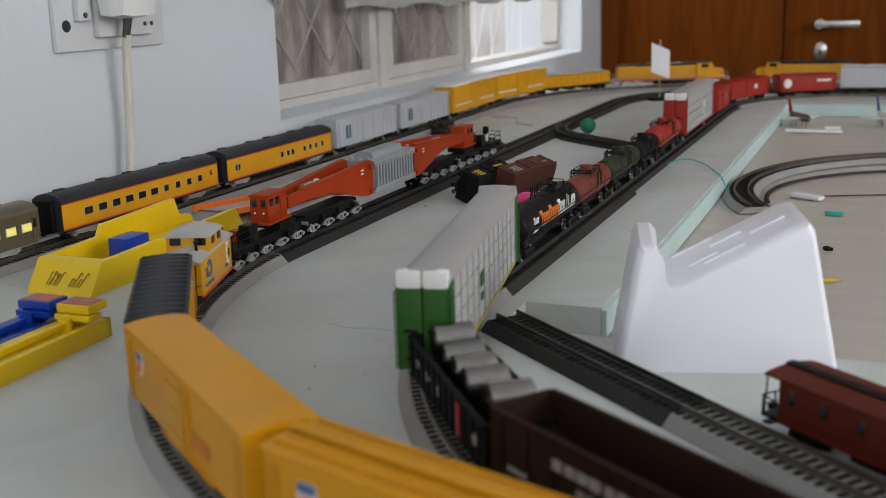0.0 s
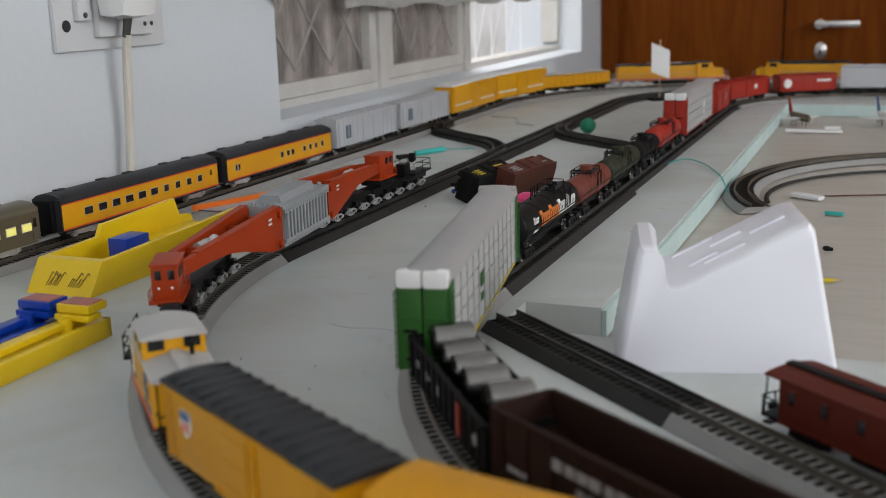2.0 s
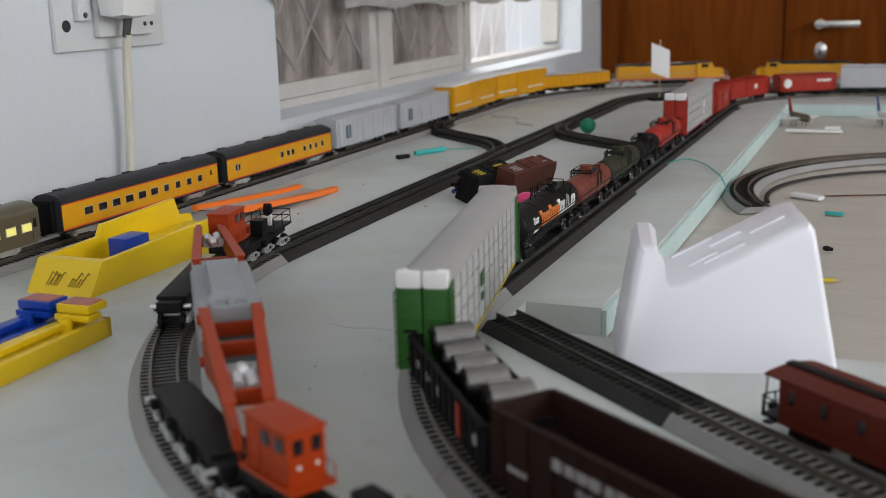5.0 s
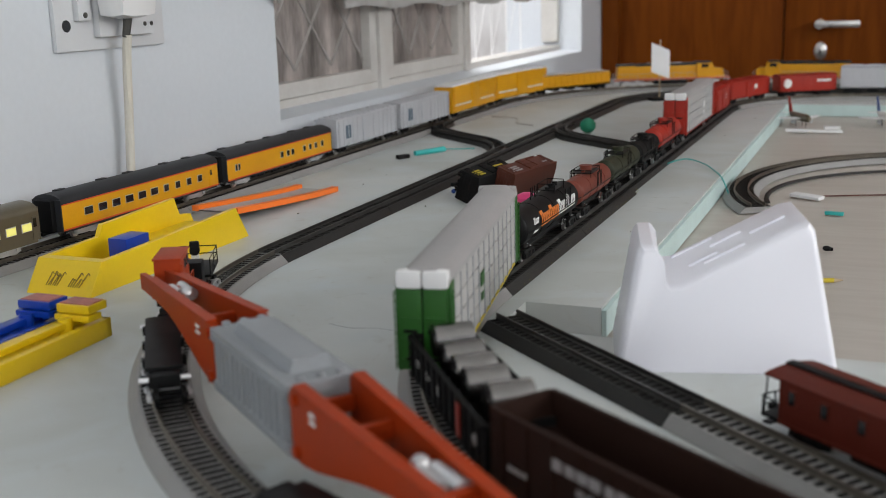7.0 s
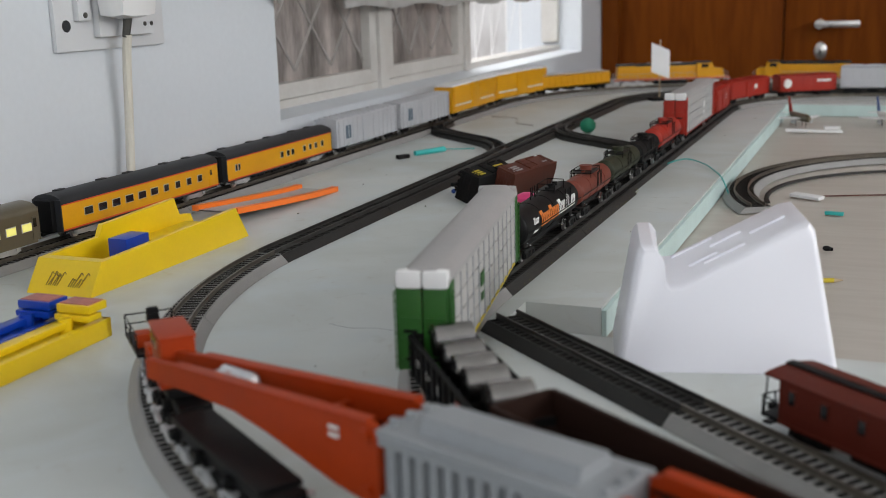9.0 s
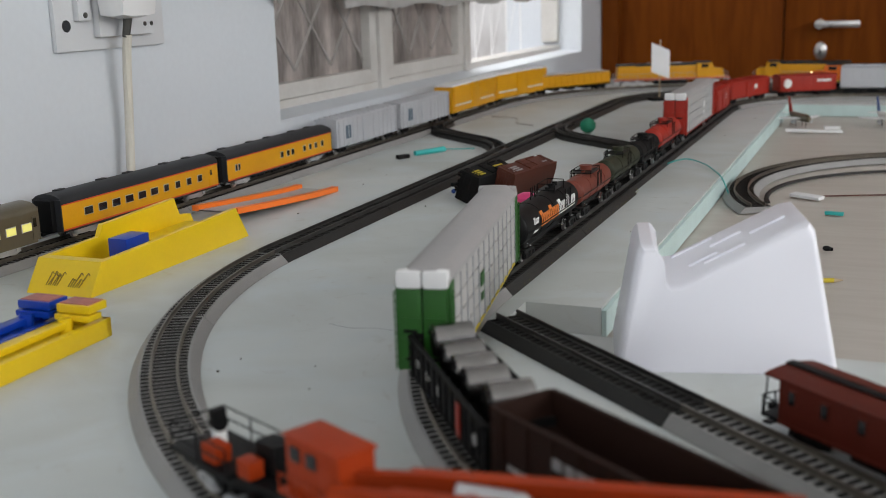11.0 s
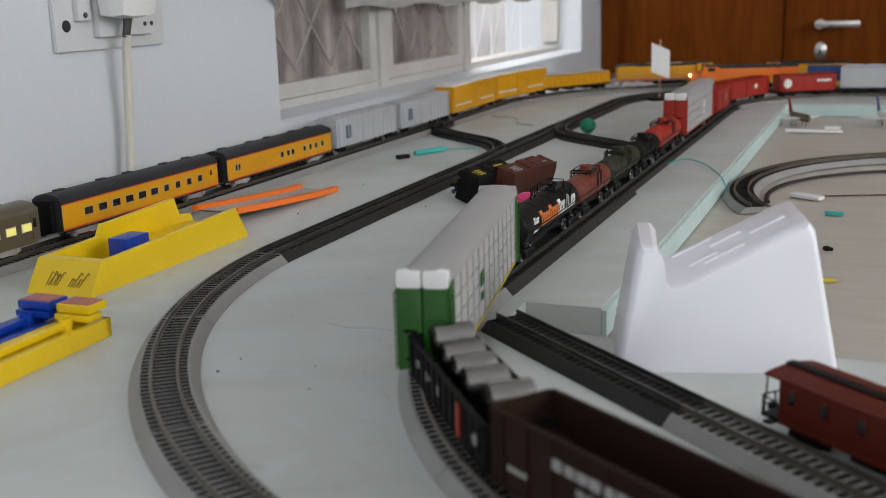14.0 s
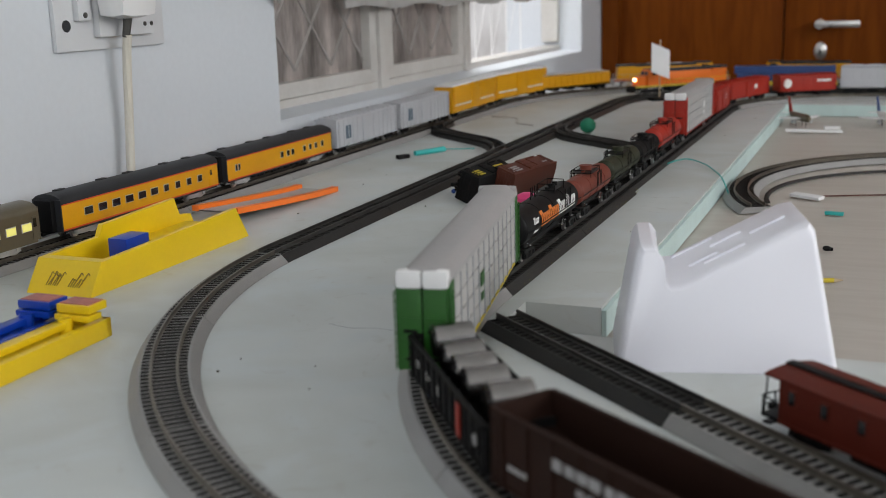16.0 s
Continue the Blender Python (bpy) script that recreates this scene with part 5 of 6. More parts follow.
# ---- parked cars ----
def park():
    g = "cars parked on the siding"
    passenger_car("passenger_car", "brass-grey streamlined passenger car with lit windows on the siding", 0.262, siding.on(0.640 - 2.11, 0.18), side="champagne", roofm="champagne", window="litpane", nwin=10, group=g)
    for c, n, lab in ((0.934, 10, "yellow streamlined passenger car with dark grey roof and ten windows"), (1.217, 9, "yellow passenger car with dark grey roof and blank baggage side")):
        passenger_car("passenger_car", lab, 0.262, siding.on(c - 2.11, 0.18), nwin=n, group=g)
    for c in (1.468, 1.690):
        boxcar("refrigerator_car", "silver-grey refrigerator car with a dark square emblem", 0.205, 0.045, body="reefergrey", roof="reefergrey", ribs=14, group=g, m=siding.on(c - 2.11, 0.14), logo=(-0.066, 0.030, 0.0105, "slate"))
    for c in (1.928, 2.175):
        boxcar("high_cube_car", "tall yellow high-cube box car with a pale roof", 0.238, 0.0535, body="yellow", roof="white", group=g, m=siding.on(c - 2.11, 0.17), texts=((-0.105, 0.10, 0.023, 0.0030, "letter"),))
    covered_hopper("covered_hopper", "long yellow covered hopper with grey roof", 0.222, siding.on(0.258, 0.15), "yellow", "roofgrey", group=g, H=0.031)
    locomotive("locomotive", "yellow diesel locomotive with grey roof", 0.265, siding.on(0.520, 0.17), group=g)
    locomotive("locomotive", "yellow diesel locomotive with dark roof", 0.215, siding.on(0.815, 0.14, flip=True), roofm="roofdark", group=g)
    g = "cars parked on the inner line"
    autorack("autorack", "green and grey autorack with white roof caps", 0.272, pose(0.0067, 0, 0) @ inner.on(-0.090, 0.19, flip=True) @ pose(0, 0, 0, 0, 0, -1.0), "green", g)
    tank_car("tank_car", "glossy black tank car with orange and white lettering", 0.172, 0.0155, inner.on(0.158, 0.13), "black", g, art=True)
    tank_car("tank_car", "weathered brown-red tank car", 0.128, 0.0132, inner.on(0.322, 0.08), "tankred", g)
    tank_car("tank_car", "olive green tank car", 0.140, 0.0128, inner.on(0.464, 0.10), "olive", g)
    tank_car("tank_car", "dark grey tank car", 0.115, 0.0120, inner.on(0.598, 0.08), "blackmatt", g)
    tank_car("tank_car", "bright red tank car with white lettering", 0.145, 0.0142, inner.on(0.727, 0.10), "freightred", g)
    autorack("autorack", "red-ended autorack with pale grey sides", 0.262, inner.on(0.950, 0.18), "freightred", g)
    boxcar("box_car", "red box car with white lettering", 0.150, 0.040, body="freightred", roof="freightred", wheel="black", group=g, m=inner.on(1.185, 0.10), texts=((0.0, 0.03, 0.03, 0.014, "letter"),))
    boxcar("box_car", "red box car with white lettering", 0.164, 0.0365, body="freightred", roof="freightred", wheel="black", group=g, m=inner.on(1.412, 0.10), texts=((-0.014, 0.030, 0.028, 0.009, "letter"),))
    boxcar("box_car", "red box car with a white and black round emblem", 0.120, 0.0355, body="freightred", roof="freightred", wheel="black", group=g, m=inner.on(1.588, 0.09), texts=((0.018, 0.050, 0.030, 0.005, "letter"),), logo=(-0.045, 0.026, 0.0090, "letter"))
    covered_hopper("covered_hopper", "pale grey covered hopper with upright side ribs", 0.200, inner.on(1.765, 0.14), "reefergrey", "reefergrey", group=g, H=0.047)
    g2 = "cars on the near bend"
    car = open_car("gondola", "black gondola loaded with steel coils", 0.142, 0.0240, "blackmatt", pose(0.005, 0.002, 0) @ inner.on(-0.296, 0.10), g2, coils=5)
    for k in range(5):
        c = thing("steel_coil", "grey steel coil lying crosswise in the gondola", "steel coil", pose(0, 0, 0), "coil load")
        mw = pose(0.005, 0.002, 0) @ inner.on(-0.296, 0.10) @ pose(0.054 - 0.0205 * k - (0.016 if k == 4 else 0), -0.003 if k < 4 else -0.004, 0.0305 + (0.0045 if k in (0, 4) else 0), 0, 0, 0)
        bm = B()
        r = 0.0090
        ring = [(r * math.cos(a * math.tau / 28), r * math.sin(a * math.tau / 28)) for a in range(28)]
        prism(bm, ring, -0.0110, 0.0110, "y")
        for a in (-0.0112, 0.0112):
            rod(bm, (0, a, 0), (0, a * 0.98, 0), 0.0040, 14)
        part("coil", bm, M["coil"], c)
        c.matrix_basis = mw
    open_car("open_hopper", "dark brown open hopper with white lettering", 0.205, 0.0360, "hopperbrown", pose(0.002, 0.009, 0) @ inner.on(-0.477, 0.15) @ pose(0.10, 0, 0, 0, 0, -4.5) @ pose(-0.10, 0, 0), g2, slope=0.018, art=True)
    open_car("open_hopper", "dark brown open hopper with white lettering", 0.205, 0.0360, "hopperbrown", pose(-0.002, -0.008, 0) @ inner.on(-0.706, 0.15), g2, slope=0.018, art=True)
    caboose("caboose", "dark red wooden caboose standing on the board", pose(0.012, 0.534, 0.0, 0, 0, -40), "caboosered", "caboosered", 0.120, 0.040, trim="caboosered", art=False, widow=4, z1=0.0345, arch=0.0022)
    # two derailed box cars lying on the board
    boxcar("box_car", "black box car with yellow lettering lying tipped over", 0.084, 0.0290, roof_ribs=0, body="blackmatt", roof="blackmatt", wheel="black", m=pose(-0.449, 1.174, 0.0262, 110, 0, 79), texts=tuple((a, b, z, 0.0024, "letteryellow") for a, b in ((-0.036, -0.018), (0.012, 0.032)) for z in (0.0275, 0.0235, 0.0195)), group="derailed cars")
    boxcar("box_car", "brown box car with white lettering lying tipped over", 0.100, 0.0290, roof_ribs=0, body="brown", roof="brown", wheel="black", m=pose(-0.416, 1.214, 0.0262, 110, 0, 79), texts=tuple((a, b, z, 0.0024, "faded") for a, b, z in ((-0.044, -0.020, 0.0275), (-0.040, -0.024, 0.0235), (-0.042, -0.022, 0.0195), (0.030, 0.042, 0.0250))), group="derailed cars")


# ---- the heavy-load car ----
TRUCK_AT = [0.086 + 0.0303 * k for k in range(9)]


def heavy_truck_bm():
    """Open silver side frames: arched top bar, tie bar, spring group and two axle boxes."""
    bm = B()
    for y in (-0.0110, 0.0110):
        prism(bm, [(-0.0125, 0.0060), (-0.0060, 0.0088), (0.0060, 0.0088), (0.0125, 0.0060), (0.0125, 0.0048), (0.0055, 0.0072), (-0.0055, 0.0072), (-0.0125, 0.0048)], y - 0.0009, y + 0.0009, "y")
        prism(bm, [(-0.0115, 0.0048), (-0.0035, 0.0020), (0.0035, 0.0020), (0.0115, 0.0048), (0.0095, 0.0048), (0.0028, 0.0032), (-0.0028, 0.0032), (-0.0095, 0.0048)], y - 0.0008, y + 0.0008, "y")
        for x in (-0.0014, 0.0014):
            rod(bm, (x, y, 0.0030), (x, y, 0.0076), 0.0009, 6)
        for x in (-0.008, 0.008):
            box(bm, (x, y * 1.08, 0.0054), (0.0034, 0.0020, 0.0032), 0.0006)
    box(bm, (0, 0, 0.0080), (0.004, 0.0205, 0.002), 0.0004)
    return bm


def heavy_truck(car, x):
    t = put("truck", shared("heavy_truck", heavy_truck_bm, M["chrome"]), car, pose(x, 0, 0))
    for d in (-0.008, 0.008):
        put("wheelset", shared("wheelset_black", wheelset_bm, M["black"]), t, pose(d, 0, 0.0055))
    return t


def heavy_load_car():
    car = thing("heavy_load_car", "oxide red heavy-load car with two arms and a grey transformer", "freight car", loop.on(-0.2, 0.47))
    keyed = []
    bm = B()
    box(bm, (0, 0, 0.0345), (0.1074, 0.0280, 0.0325), 0.0012)
    load = part("transformer", bm, M["transformer"], car, "ribbed grey transformer")
    for nm, z in (("top_plate", 0.0505), ("bottom_plate", 0.0185)):
        bm = B()
        box(bm, (0, 0, z), (0.108, 0.0365, 0.0030), 0.0006)
        part(nm, bm, M["transformer"], load)
    for sy in (-1, 1):
        for z in (0.0475, 0.0215):
            bm = B()
            box(bm, (0, sy * 0.0170, z), (0.104, 0.0042, 0.0035), 0.0004)
            part("edge_rail", bm, M["transformer"], load)
        for k in range(22):
            put("stud", shared("transformer_stud", lambda: box(B(), (0, 0, 0), (0.0020, 0.0010, 0.0016), 0.0003), M["transformer"]), load, pose(-0.049 + 0.00467 * k, sy * 0.0193, 0.0476))
    for sy in (-1, 1):
        for k in range(13):
            put("rib", shared("transformer_rib", lambda: box(B(), (0, 0, 0), (0.0035, 0.0050, 0.030), 0.0004), M["transformer"]), load, pose(-0.045 + 0.0075 * k, sy * 0.0164, 0.033))
    bm = B()
    prism(bm, [(-0.0110, 0.0519), (0.0110, 0.0519), (0.0088, 0.0585), (-0.0088, 0.0585)], -0.036, 0.040)
    part("lid", bm, M["transformer"], load)
    for sx in (-1, 1):
        for y in (-0.010, 0.0, 0.010):
            put("bushing", shared("transformer_bushing", lambda: rod(B(), (0, 0, -0.00525), (0, 0, 0.00525), 0.0022, 12), M["transformer"]), load, pose(sx * 0.051, y, 0.04925))
    for sx in (-1, 1):
        # the arm and trucks behind stand a little further out
        out = 0.010 if sx < 0 else 0.0
        for sy in (-1, 1):
            bm = B()
            prof = [(0.0545, 0.0175), (0.0545, 0.0505), (0.062, 0.0530), (0.195, 0.0455), (0.219, 0.0435), (0.219, 0.0330), (0.180, 0.0345), (0.148, 0.0340), (0.125, 0.0300), (0.100, 0.0240), (0.080, 0.0190), (0.066, 0.0170)]
            prism(bm, [(sx * a, b) for a, b in prof], sy * 0.0150 - 0.0020, sy * 0.0150 + 0.0020, "y")
            prism(bm, [(sx * a, b) for a, b in ((0.060, 0.0530), (0.195, 0.0455), (0.195, 0.0464), (0.060, 0.0541))], sy * 0.0150 - 0.0032, sy * 0.0150 + 0.0032, "y")
            for v in bm.verts:
                v.co.y -= sy * 0.0078 * max(0.0, abs(v.co.x) - 0.055) / 0.18
                v.co.x += sx * out * max(0.0, abs(v.co.x) - 0.0545) / 0.1645
            arm = part("arm", bm, M["schnabel"], car)
            bm = B()
            rod(bm, (sx * 0.0605, sy * 0.0168, 0.047), (sx * 0.0605, sy * 0.0190, 0.047), 0.0030, 12)
            rod(bm, (sx * 0.0605, sy * 0.0168, 0.022), (sx * 0.0605, sy * 0.0190, 0.022), 0.0030, 12)
            part("pin", bm, M["schnabel"], arm)
            bm = B()
            for z in (0.046, 0.0425):
                box(bm, (sx * 0.080, sy * 0.0174, z), (0.006, 0.0006, 0.0016))
            part("lettering", bm, M["letter"], arm)
        for x in (0.060, 0.100, 0.175):
            bm = B()
            box(bm, (sx * x, 0, 0.041 if x > 0.09 else 0.040), (0.004, 0.016 if x > 0.15 else 0.024, 0.008), 0.0006)
            part("cross_beam", bm, M["schnabel"], car)
        bm = B()
        rod(bm, (sx * (0.150 + out), -0.0035, 0.0425), (sx * (0.168 + out), -0.0035, 0.0425), 0.0040, 12)
        rod(bm, (sx * (0.150 + out), 0.0045, 0.0425), (sx * (0.172 + out), 0.0045, 0.0425), 0.0040, 12)
        ball(bm, (sx * (0.146 + out), 0.0, 0.0440), 0.0045, 10)
        part("hydraulic_ram", bm, M["chrome"], car, "grey hydraulic cylinders")
        # the cab turns with the trucks, about its own middle
        bm = B()
        box(bm, (0, 0, 0.0385), (0.036, 0.0180, 0.0245), 0.0010)
        box(bm, (0, 0, 0.0512), (0.038, 0.0195, 0.0014), 0.0005)
        box(bm, (0, 0, 0.0262), (0.044, 0.0225, 0.0022), 0.0006)
        for sy in (-1, 1):
            box(bm, (-sx * 0.010, sy * 0.0092, 0.0385), (0.010, 0.0008, 0.0170), 0.0003)
        cab = part("cab", bm, M["schnabel"], car, "red cab with small windows")
        keyed.append((cab, sx * (0.240 + out), 0.08))
        for y in (-0.0044, 0.0044):
            bm = B()
            box(bm, (sx * 0.0182, y, 0.0445), (0.0008, 0.0042, 0.0065), 0.0002)
            part("window", bm, M["dark"], cab)
            bm = B()
            ball(bm, (sx * 0.0183, y, 0.0355), 0.0010, 8)
            part("lamp", bm, M["letter"], cab)
        for sy in (-1, 1):
            for x in (0.0, 0.011):
                bm = B()
                box(bm, (sx * x, sy * 0.0091, 0.0445), (0.007, 0.0008, 0.0065), 0.0002)
                part("window", bm, M["dark"], cab)
            bm = B()
            for k in range(6):
                rod(bm, (-0.021 + 0.0084 * k, sy * 0.0110, 0.0270), (-0.021 + 0.0084 * k, sy * 0.0110, 0.0340), 0.0004, 5)
            rod(bm, (-0.021, sy * 0.0110, 0.0340), (0.021, sy * 0.0110, 0.0340), 0.0004, 5)
            part("handrail", bm, M["schnabel"], cab)
        # the swivelling frame over each set of trucks, about its own middle
        bm = B()
        box(bm, (sx * 0.0450, 0, 0.0140), (0.145, 0.0175, 0.0080), 0.0010)
        for q in (0.0, 0.054):
            box(bm, (sx * q, 0, 0.0120), (0.006, 0.0260, 0.0050), 0.0008)
        box(bm, (0, 0, 0.0220), (0.030, 0.0240, 0.0050), 0.0010)
        box(bm, (sx * 0.094, 0, 0.0185), (0.050, 0.0300, 0.0022), 0.0006)
        fr = part("span_frame", bm, M["black"], car)
        bm = B()
        box(bm, (sx * 0.060, 0.005, 0.0260), (0.015, 0.011, 0.014), 0.0010)
        part("battery_box", bm, M["black"], fr, "black equipment box")
        bm = B()
        box(bm, (sx * 0.062, -0.007, 0.0235), (0.010, 0.008, 0.0085), 0.0010)
        part("locker", bm, M["schnabel"], fr, "small red equipment box")
        bm = B()
        box(bm, (sx * 0.088, -0.008, 0.0235), (0.012, 0.009, 0.0085), 0.0010)
        part("locker", bm, M["schnabel"], fr, "small red equipment box")
        bm = B()
        for x in (0.070, 0.094, 0.117):
            for y in (-0.0145, 0.0145):
                rod(bm, (sx * x, y, 0.0190), (sx * x, y, 0.0315), 0.00045, 5)
        for z in (0.0255, 0.0315):
            for y in (-0.0145, 0.0145):
                rod(bm, (sx * 0.070, y, z), (sx * 0.117, y, z), 0.00045, 5)
            rod(bm, (sx * 0.117, -0.0145, z), (sx * 0.117, 0.0145, z), 0.00045, 5)
        part("railing", bm, M["black"], fr)
        if sx < 0:
            bm = B()
            box(bm, (-0.098, 0, 0.0255), (0.004, 0.006, 0.013), 0.0005)
            part("lamp_post", bm, M["letter"], fr, "white lamp post")
            bm = B()
            rod(bm, (-0.100, 0, 0.0325), (-0.0955, 0, 0.0325), 0.0040, 14)
            box(bm, (-0.098, 0, 0.0360), (0.0045, 0.0078, 0.0075), 0.0030)
            part("rear_lamp", bm, M["black"], fr, "black rounded rear lamp")
        keyed.append((fr, sx * (0.232 + out), 0.15))
        # the inner span between the first trucks, about its own middle
        bm = B()
        box(bm, (0, 0, 0.0140), (0.122, 0.0175, 0.0080), 0.0010)
        box(bm, (0, 0, 0.0188), (0.104, 0.0215, 0.0030), 0.0010)
        for q in (-0.050, -0.017, 0.017, 0.050):
            box(bm, (q, 0, 0.0120), (0.006, 0.0260, 0.0050), 0.0008)
        inner_span = part("inner_span", bm, M["black"], car)
        keyed.append((inner_span, sx * (0.140 + out), 0.075))
        for q in (-0.054, 0.054):
            put("end_bolt", shared("span_bolt", lambda: rod(B(), (0, -0.0145, 0), (0, 0.0145, 0), 0.0018, 8), M["chrome"]), inner_span, pose(q, 0, 0.0135))
        coupler(fr, sx * 0.118)
        for d in TRUCK_AT:
            keyed.append((heavy_truck(car, sx * (d + out)), sx * (d + out), 0.016))
    return car, keyed


park()
HEAVY, HEAVY_PARTS = heavy_load_car()
YELLOW_CABOOSE = caboose("caboose", "yellow caboose with a grey roof and a wide cupola", loop.on(0.2, 0.07), "yellow", "roofgrey", 0.087, -0.002, group="moving goods train", widow=2)
MOVING = [(YELLOW_CABOOSE, 0.402, 0.060)]
MOVING.append((boxcar("box_car", "yellow box car with a ribbed black roof", 0.152, 0.043, body="boxyellow", roof="roofdark", roof_ribs=14, m=loop.on(0.3, 0.1), logo=(-0.052, 0.033, 0.0066, "shield"), group="moving goods train"), 0.549, 0.108))
MOVING.append((boxcar("box_car", "plain orange-yellow box car with a yellow roof", 0.182, 0.0455, body="boxyellow", roof="boxyellow", roof_ribs=0, m=loop.on(0.5, 0.1), texts=((0.012, 0.046, 0.024, 0.008, "fadedred"),), logo=(-0.066, 0.036, 0.0066, "shield"), group="moving goods train"), 0.729, 0.135))
MOVING.append((boxcar("box_car", "plain orange-yellow box car with a yellow roof", 0.182, 0.0455, body="boxyellow", roof="boxyellow", roof_ribs=0, roof_walk=True, m=loop.on(0.7, 0.1), logo=(-0.066, 0.036, 0.0066, "shield"), group="moving goods train"), 0.921, 0.135))
LEAD = locomotive("locomotive", "bright orange diesel locomotive with a lit headlight", 0.245, loop.on(-1.5, 0.17), body="orange", roofm="roofdark", stripe="letteryellow", group="moving container train", lit=True)
CONTAINER = [(LEAD, -0.114, 0.16)]
for k in range(3):
    CONTAINER.append((well_car("well_car", "container car carrying two stacked blue containers", 0.215, loop.on(-1.8 - 0.2 * k, 0.17), "moving container train"), -0.114 - 0.237 - 0.224 * k, 0.185))
# ---- toys and clutter on the boards ----
def launcher():
    t = thing("toy_launcher", "yellow plastic toy car launcher trough, scuffed at the front", "toy", pose(-0.593, 0.680, 0))
    W, Ln, H = 0.066, 0.240, 0.0262
    bm = B()
    prism(bm, [(0.0, 0.0), (0.018, H), (0.165, H + 0.004), (Ln - 0.020, H + 0.006), (Ln, 0.0)], -0.005, 0.0)
    part("near_wall", bm, M["toyyellow"], t)
    bm = B()
    prism(bm, [(0.0, 0.0), (0.018, H), (0.090, H + 0.002), (0.096, H + 0.012), (0.205, H + 0.016), (0.212, H - 0.002), (Ln - 0.010, H - 0.004), (Ln, 0.0)], -W, -W + 0.005)
    part("far_wall", bm, M["toyyellow"], t)
    bm = B()
    prism(bm, [(0.0, 0.0), (0.018, H), (0.028, H), (0.008, 0.0)], -W + 0.0051, -0.0051)
    fw = part("front_wall", bm, M["toyyellow"], t)
    bm = B()
    box(bm, (-W / 2, Ln / 2, 0.004), (W - 0.0102, Ln - 0.02, 0.007), 0.001)
    box(bm, (-W / 2, 0.180, 0.0115), (W - 0.0102, 0.085, 0.010), 0.002)
    part("floor_pan", bm, M["toyyellow"], t)
    bm = B()
    rnd = random.Random(4)
    for cx in (-0.020, -0.043):
        for k in range(6):
            x0, tall, lean = cx + 0.0022 * (k - 2.5), rnd.uniform(0.18, 0.42), rnd.uniform(0.002, 0.006)
            line = [(x0 + lean * v, 0.018 * (0.26 + tall * v) - 0.0004, H * (0.26 + tall * v)) for v in (0.0, 0.35, 0.7, 1.0)]
            line.append((line[-1][0] + 0.0022, line[-1][1] - 0.0010, line[-1][2] - 0.0015))
            tube(bm, smooth_line(line, 4), rnd.uniform(0.0003, 0.0006), 5)
    part("scuff_marks", bm, M["scuff"], fw, "brown scuff marks")
    bl = thing("toy_block", "blue plastic block set in the launcher trough", "toy", pose(-0.6215, 0.770, 0.0078))
    bm = B()
    box(bm, (0, 0, 0.0120), (0.020, 0.032, 0.024), 0.0015)
    part("block", bm, M["toyblue"], bl)


def ramp():
    t = thing("toy_track", "bright orange flexible toy track laid on the board", "toy", pose(-0.6600, 0.962, 0.0, 0, 0, -3))
    n = 14
    for sx in (-1, 1):
        bm = B()
        rows = []
        for k in range(n + 1):
            y = 0.206 * k / n
            z = 0.012 * max(0.0, 1 - k / n * 1.05) ** 1.3 + 0.0006
            rows.append((y, z))
        for (a, za), (b, zb) in zip(rows, rows[1:]):
            vs = [bm.verts.new(p) for p in ((sx * 0.0215, a, za), (sx * 0.0300, a, za), (sx * 0.0300, a, za + 0.006), (sx * 0.0215, a, za + 0.006), (sx * 0.0215, b, zb), (sx * 0.0300, b, zb), (sx * 0.0300, b, zb + 0.006), (sx * 0.0215, b, zb + 0.006))]
            for f in ((0, 1, 5, 4), (1, 2, 6, 5), (2, 3, 7, 6), (3, 0, 4, 7)) + (((0, 3, 2, 1),) if a == 0 else ()) + (((4, 5, 6, 7),) if b > 0.2059 else ()):
                bm.faces.new([vs[i] for i in f])
        bmesh.ops.remove_doubles(bm, verts=bm.verts, dist=0.00005)
        part("lip", bm, M["toyorange"], t)
    bm = B()
    for (a, za), (b, zb) in zip(rows, rows[1:]):
        vs = [bm.verts.new(p) for p in ((-0.0214, a, za), (0.0214, a, za), (0.0214, a, za + 0.0016), (-0.0214, a, za + 0.0016), (-0.0214, b, zb), (0.0214, b, zb), (0.0214, b, zb + 0.0016), (-0.0214, b, zb + 0.0016))]
        for f in ((0, 1, 5, 4), (1, 2, 6, 5), (2, 3, 7, 6), (3, 0, 4, 7)):
            bm.faces.new([vs[i] for i in f])
    bmesh.ops.remove_doubles(bm, verts=bm.verts, dist=0.00005)
    # the grey stands in for what the shiny floor reflects
    part("track_floor", bm, M["grey"], t, "track floor with a grey reflection put in its colour")


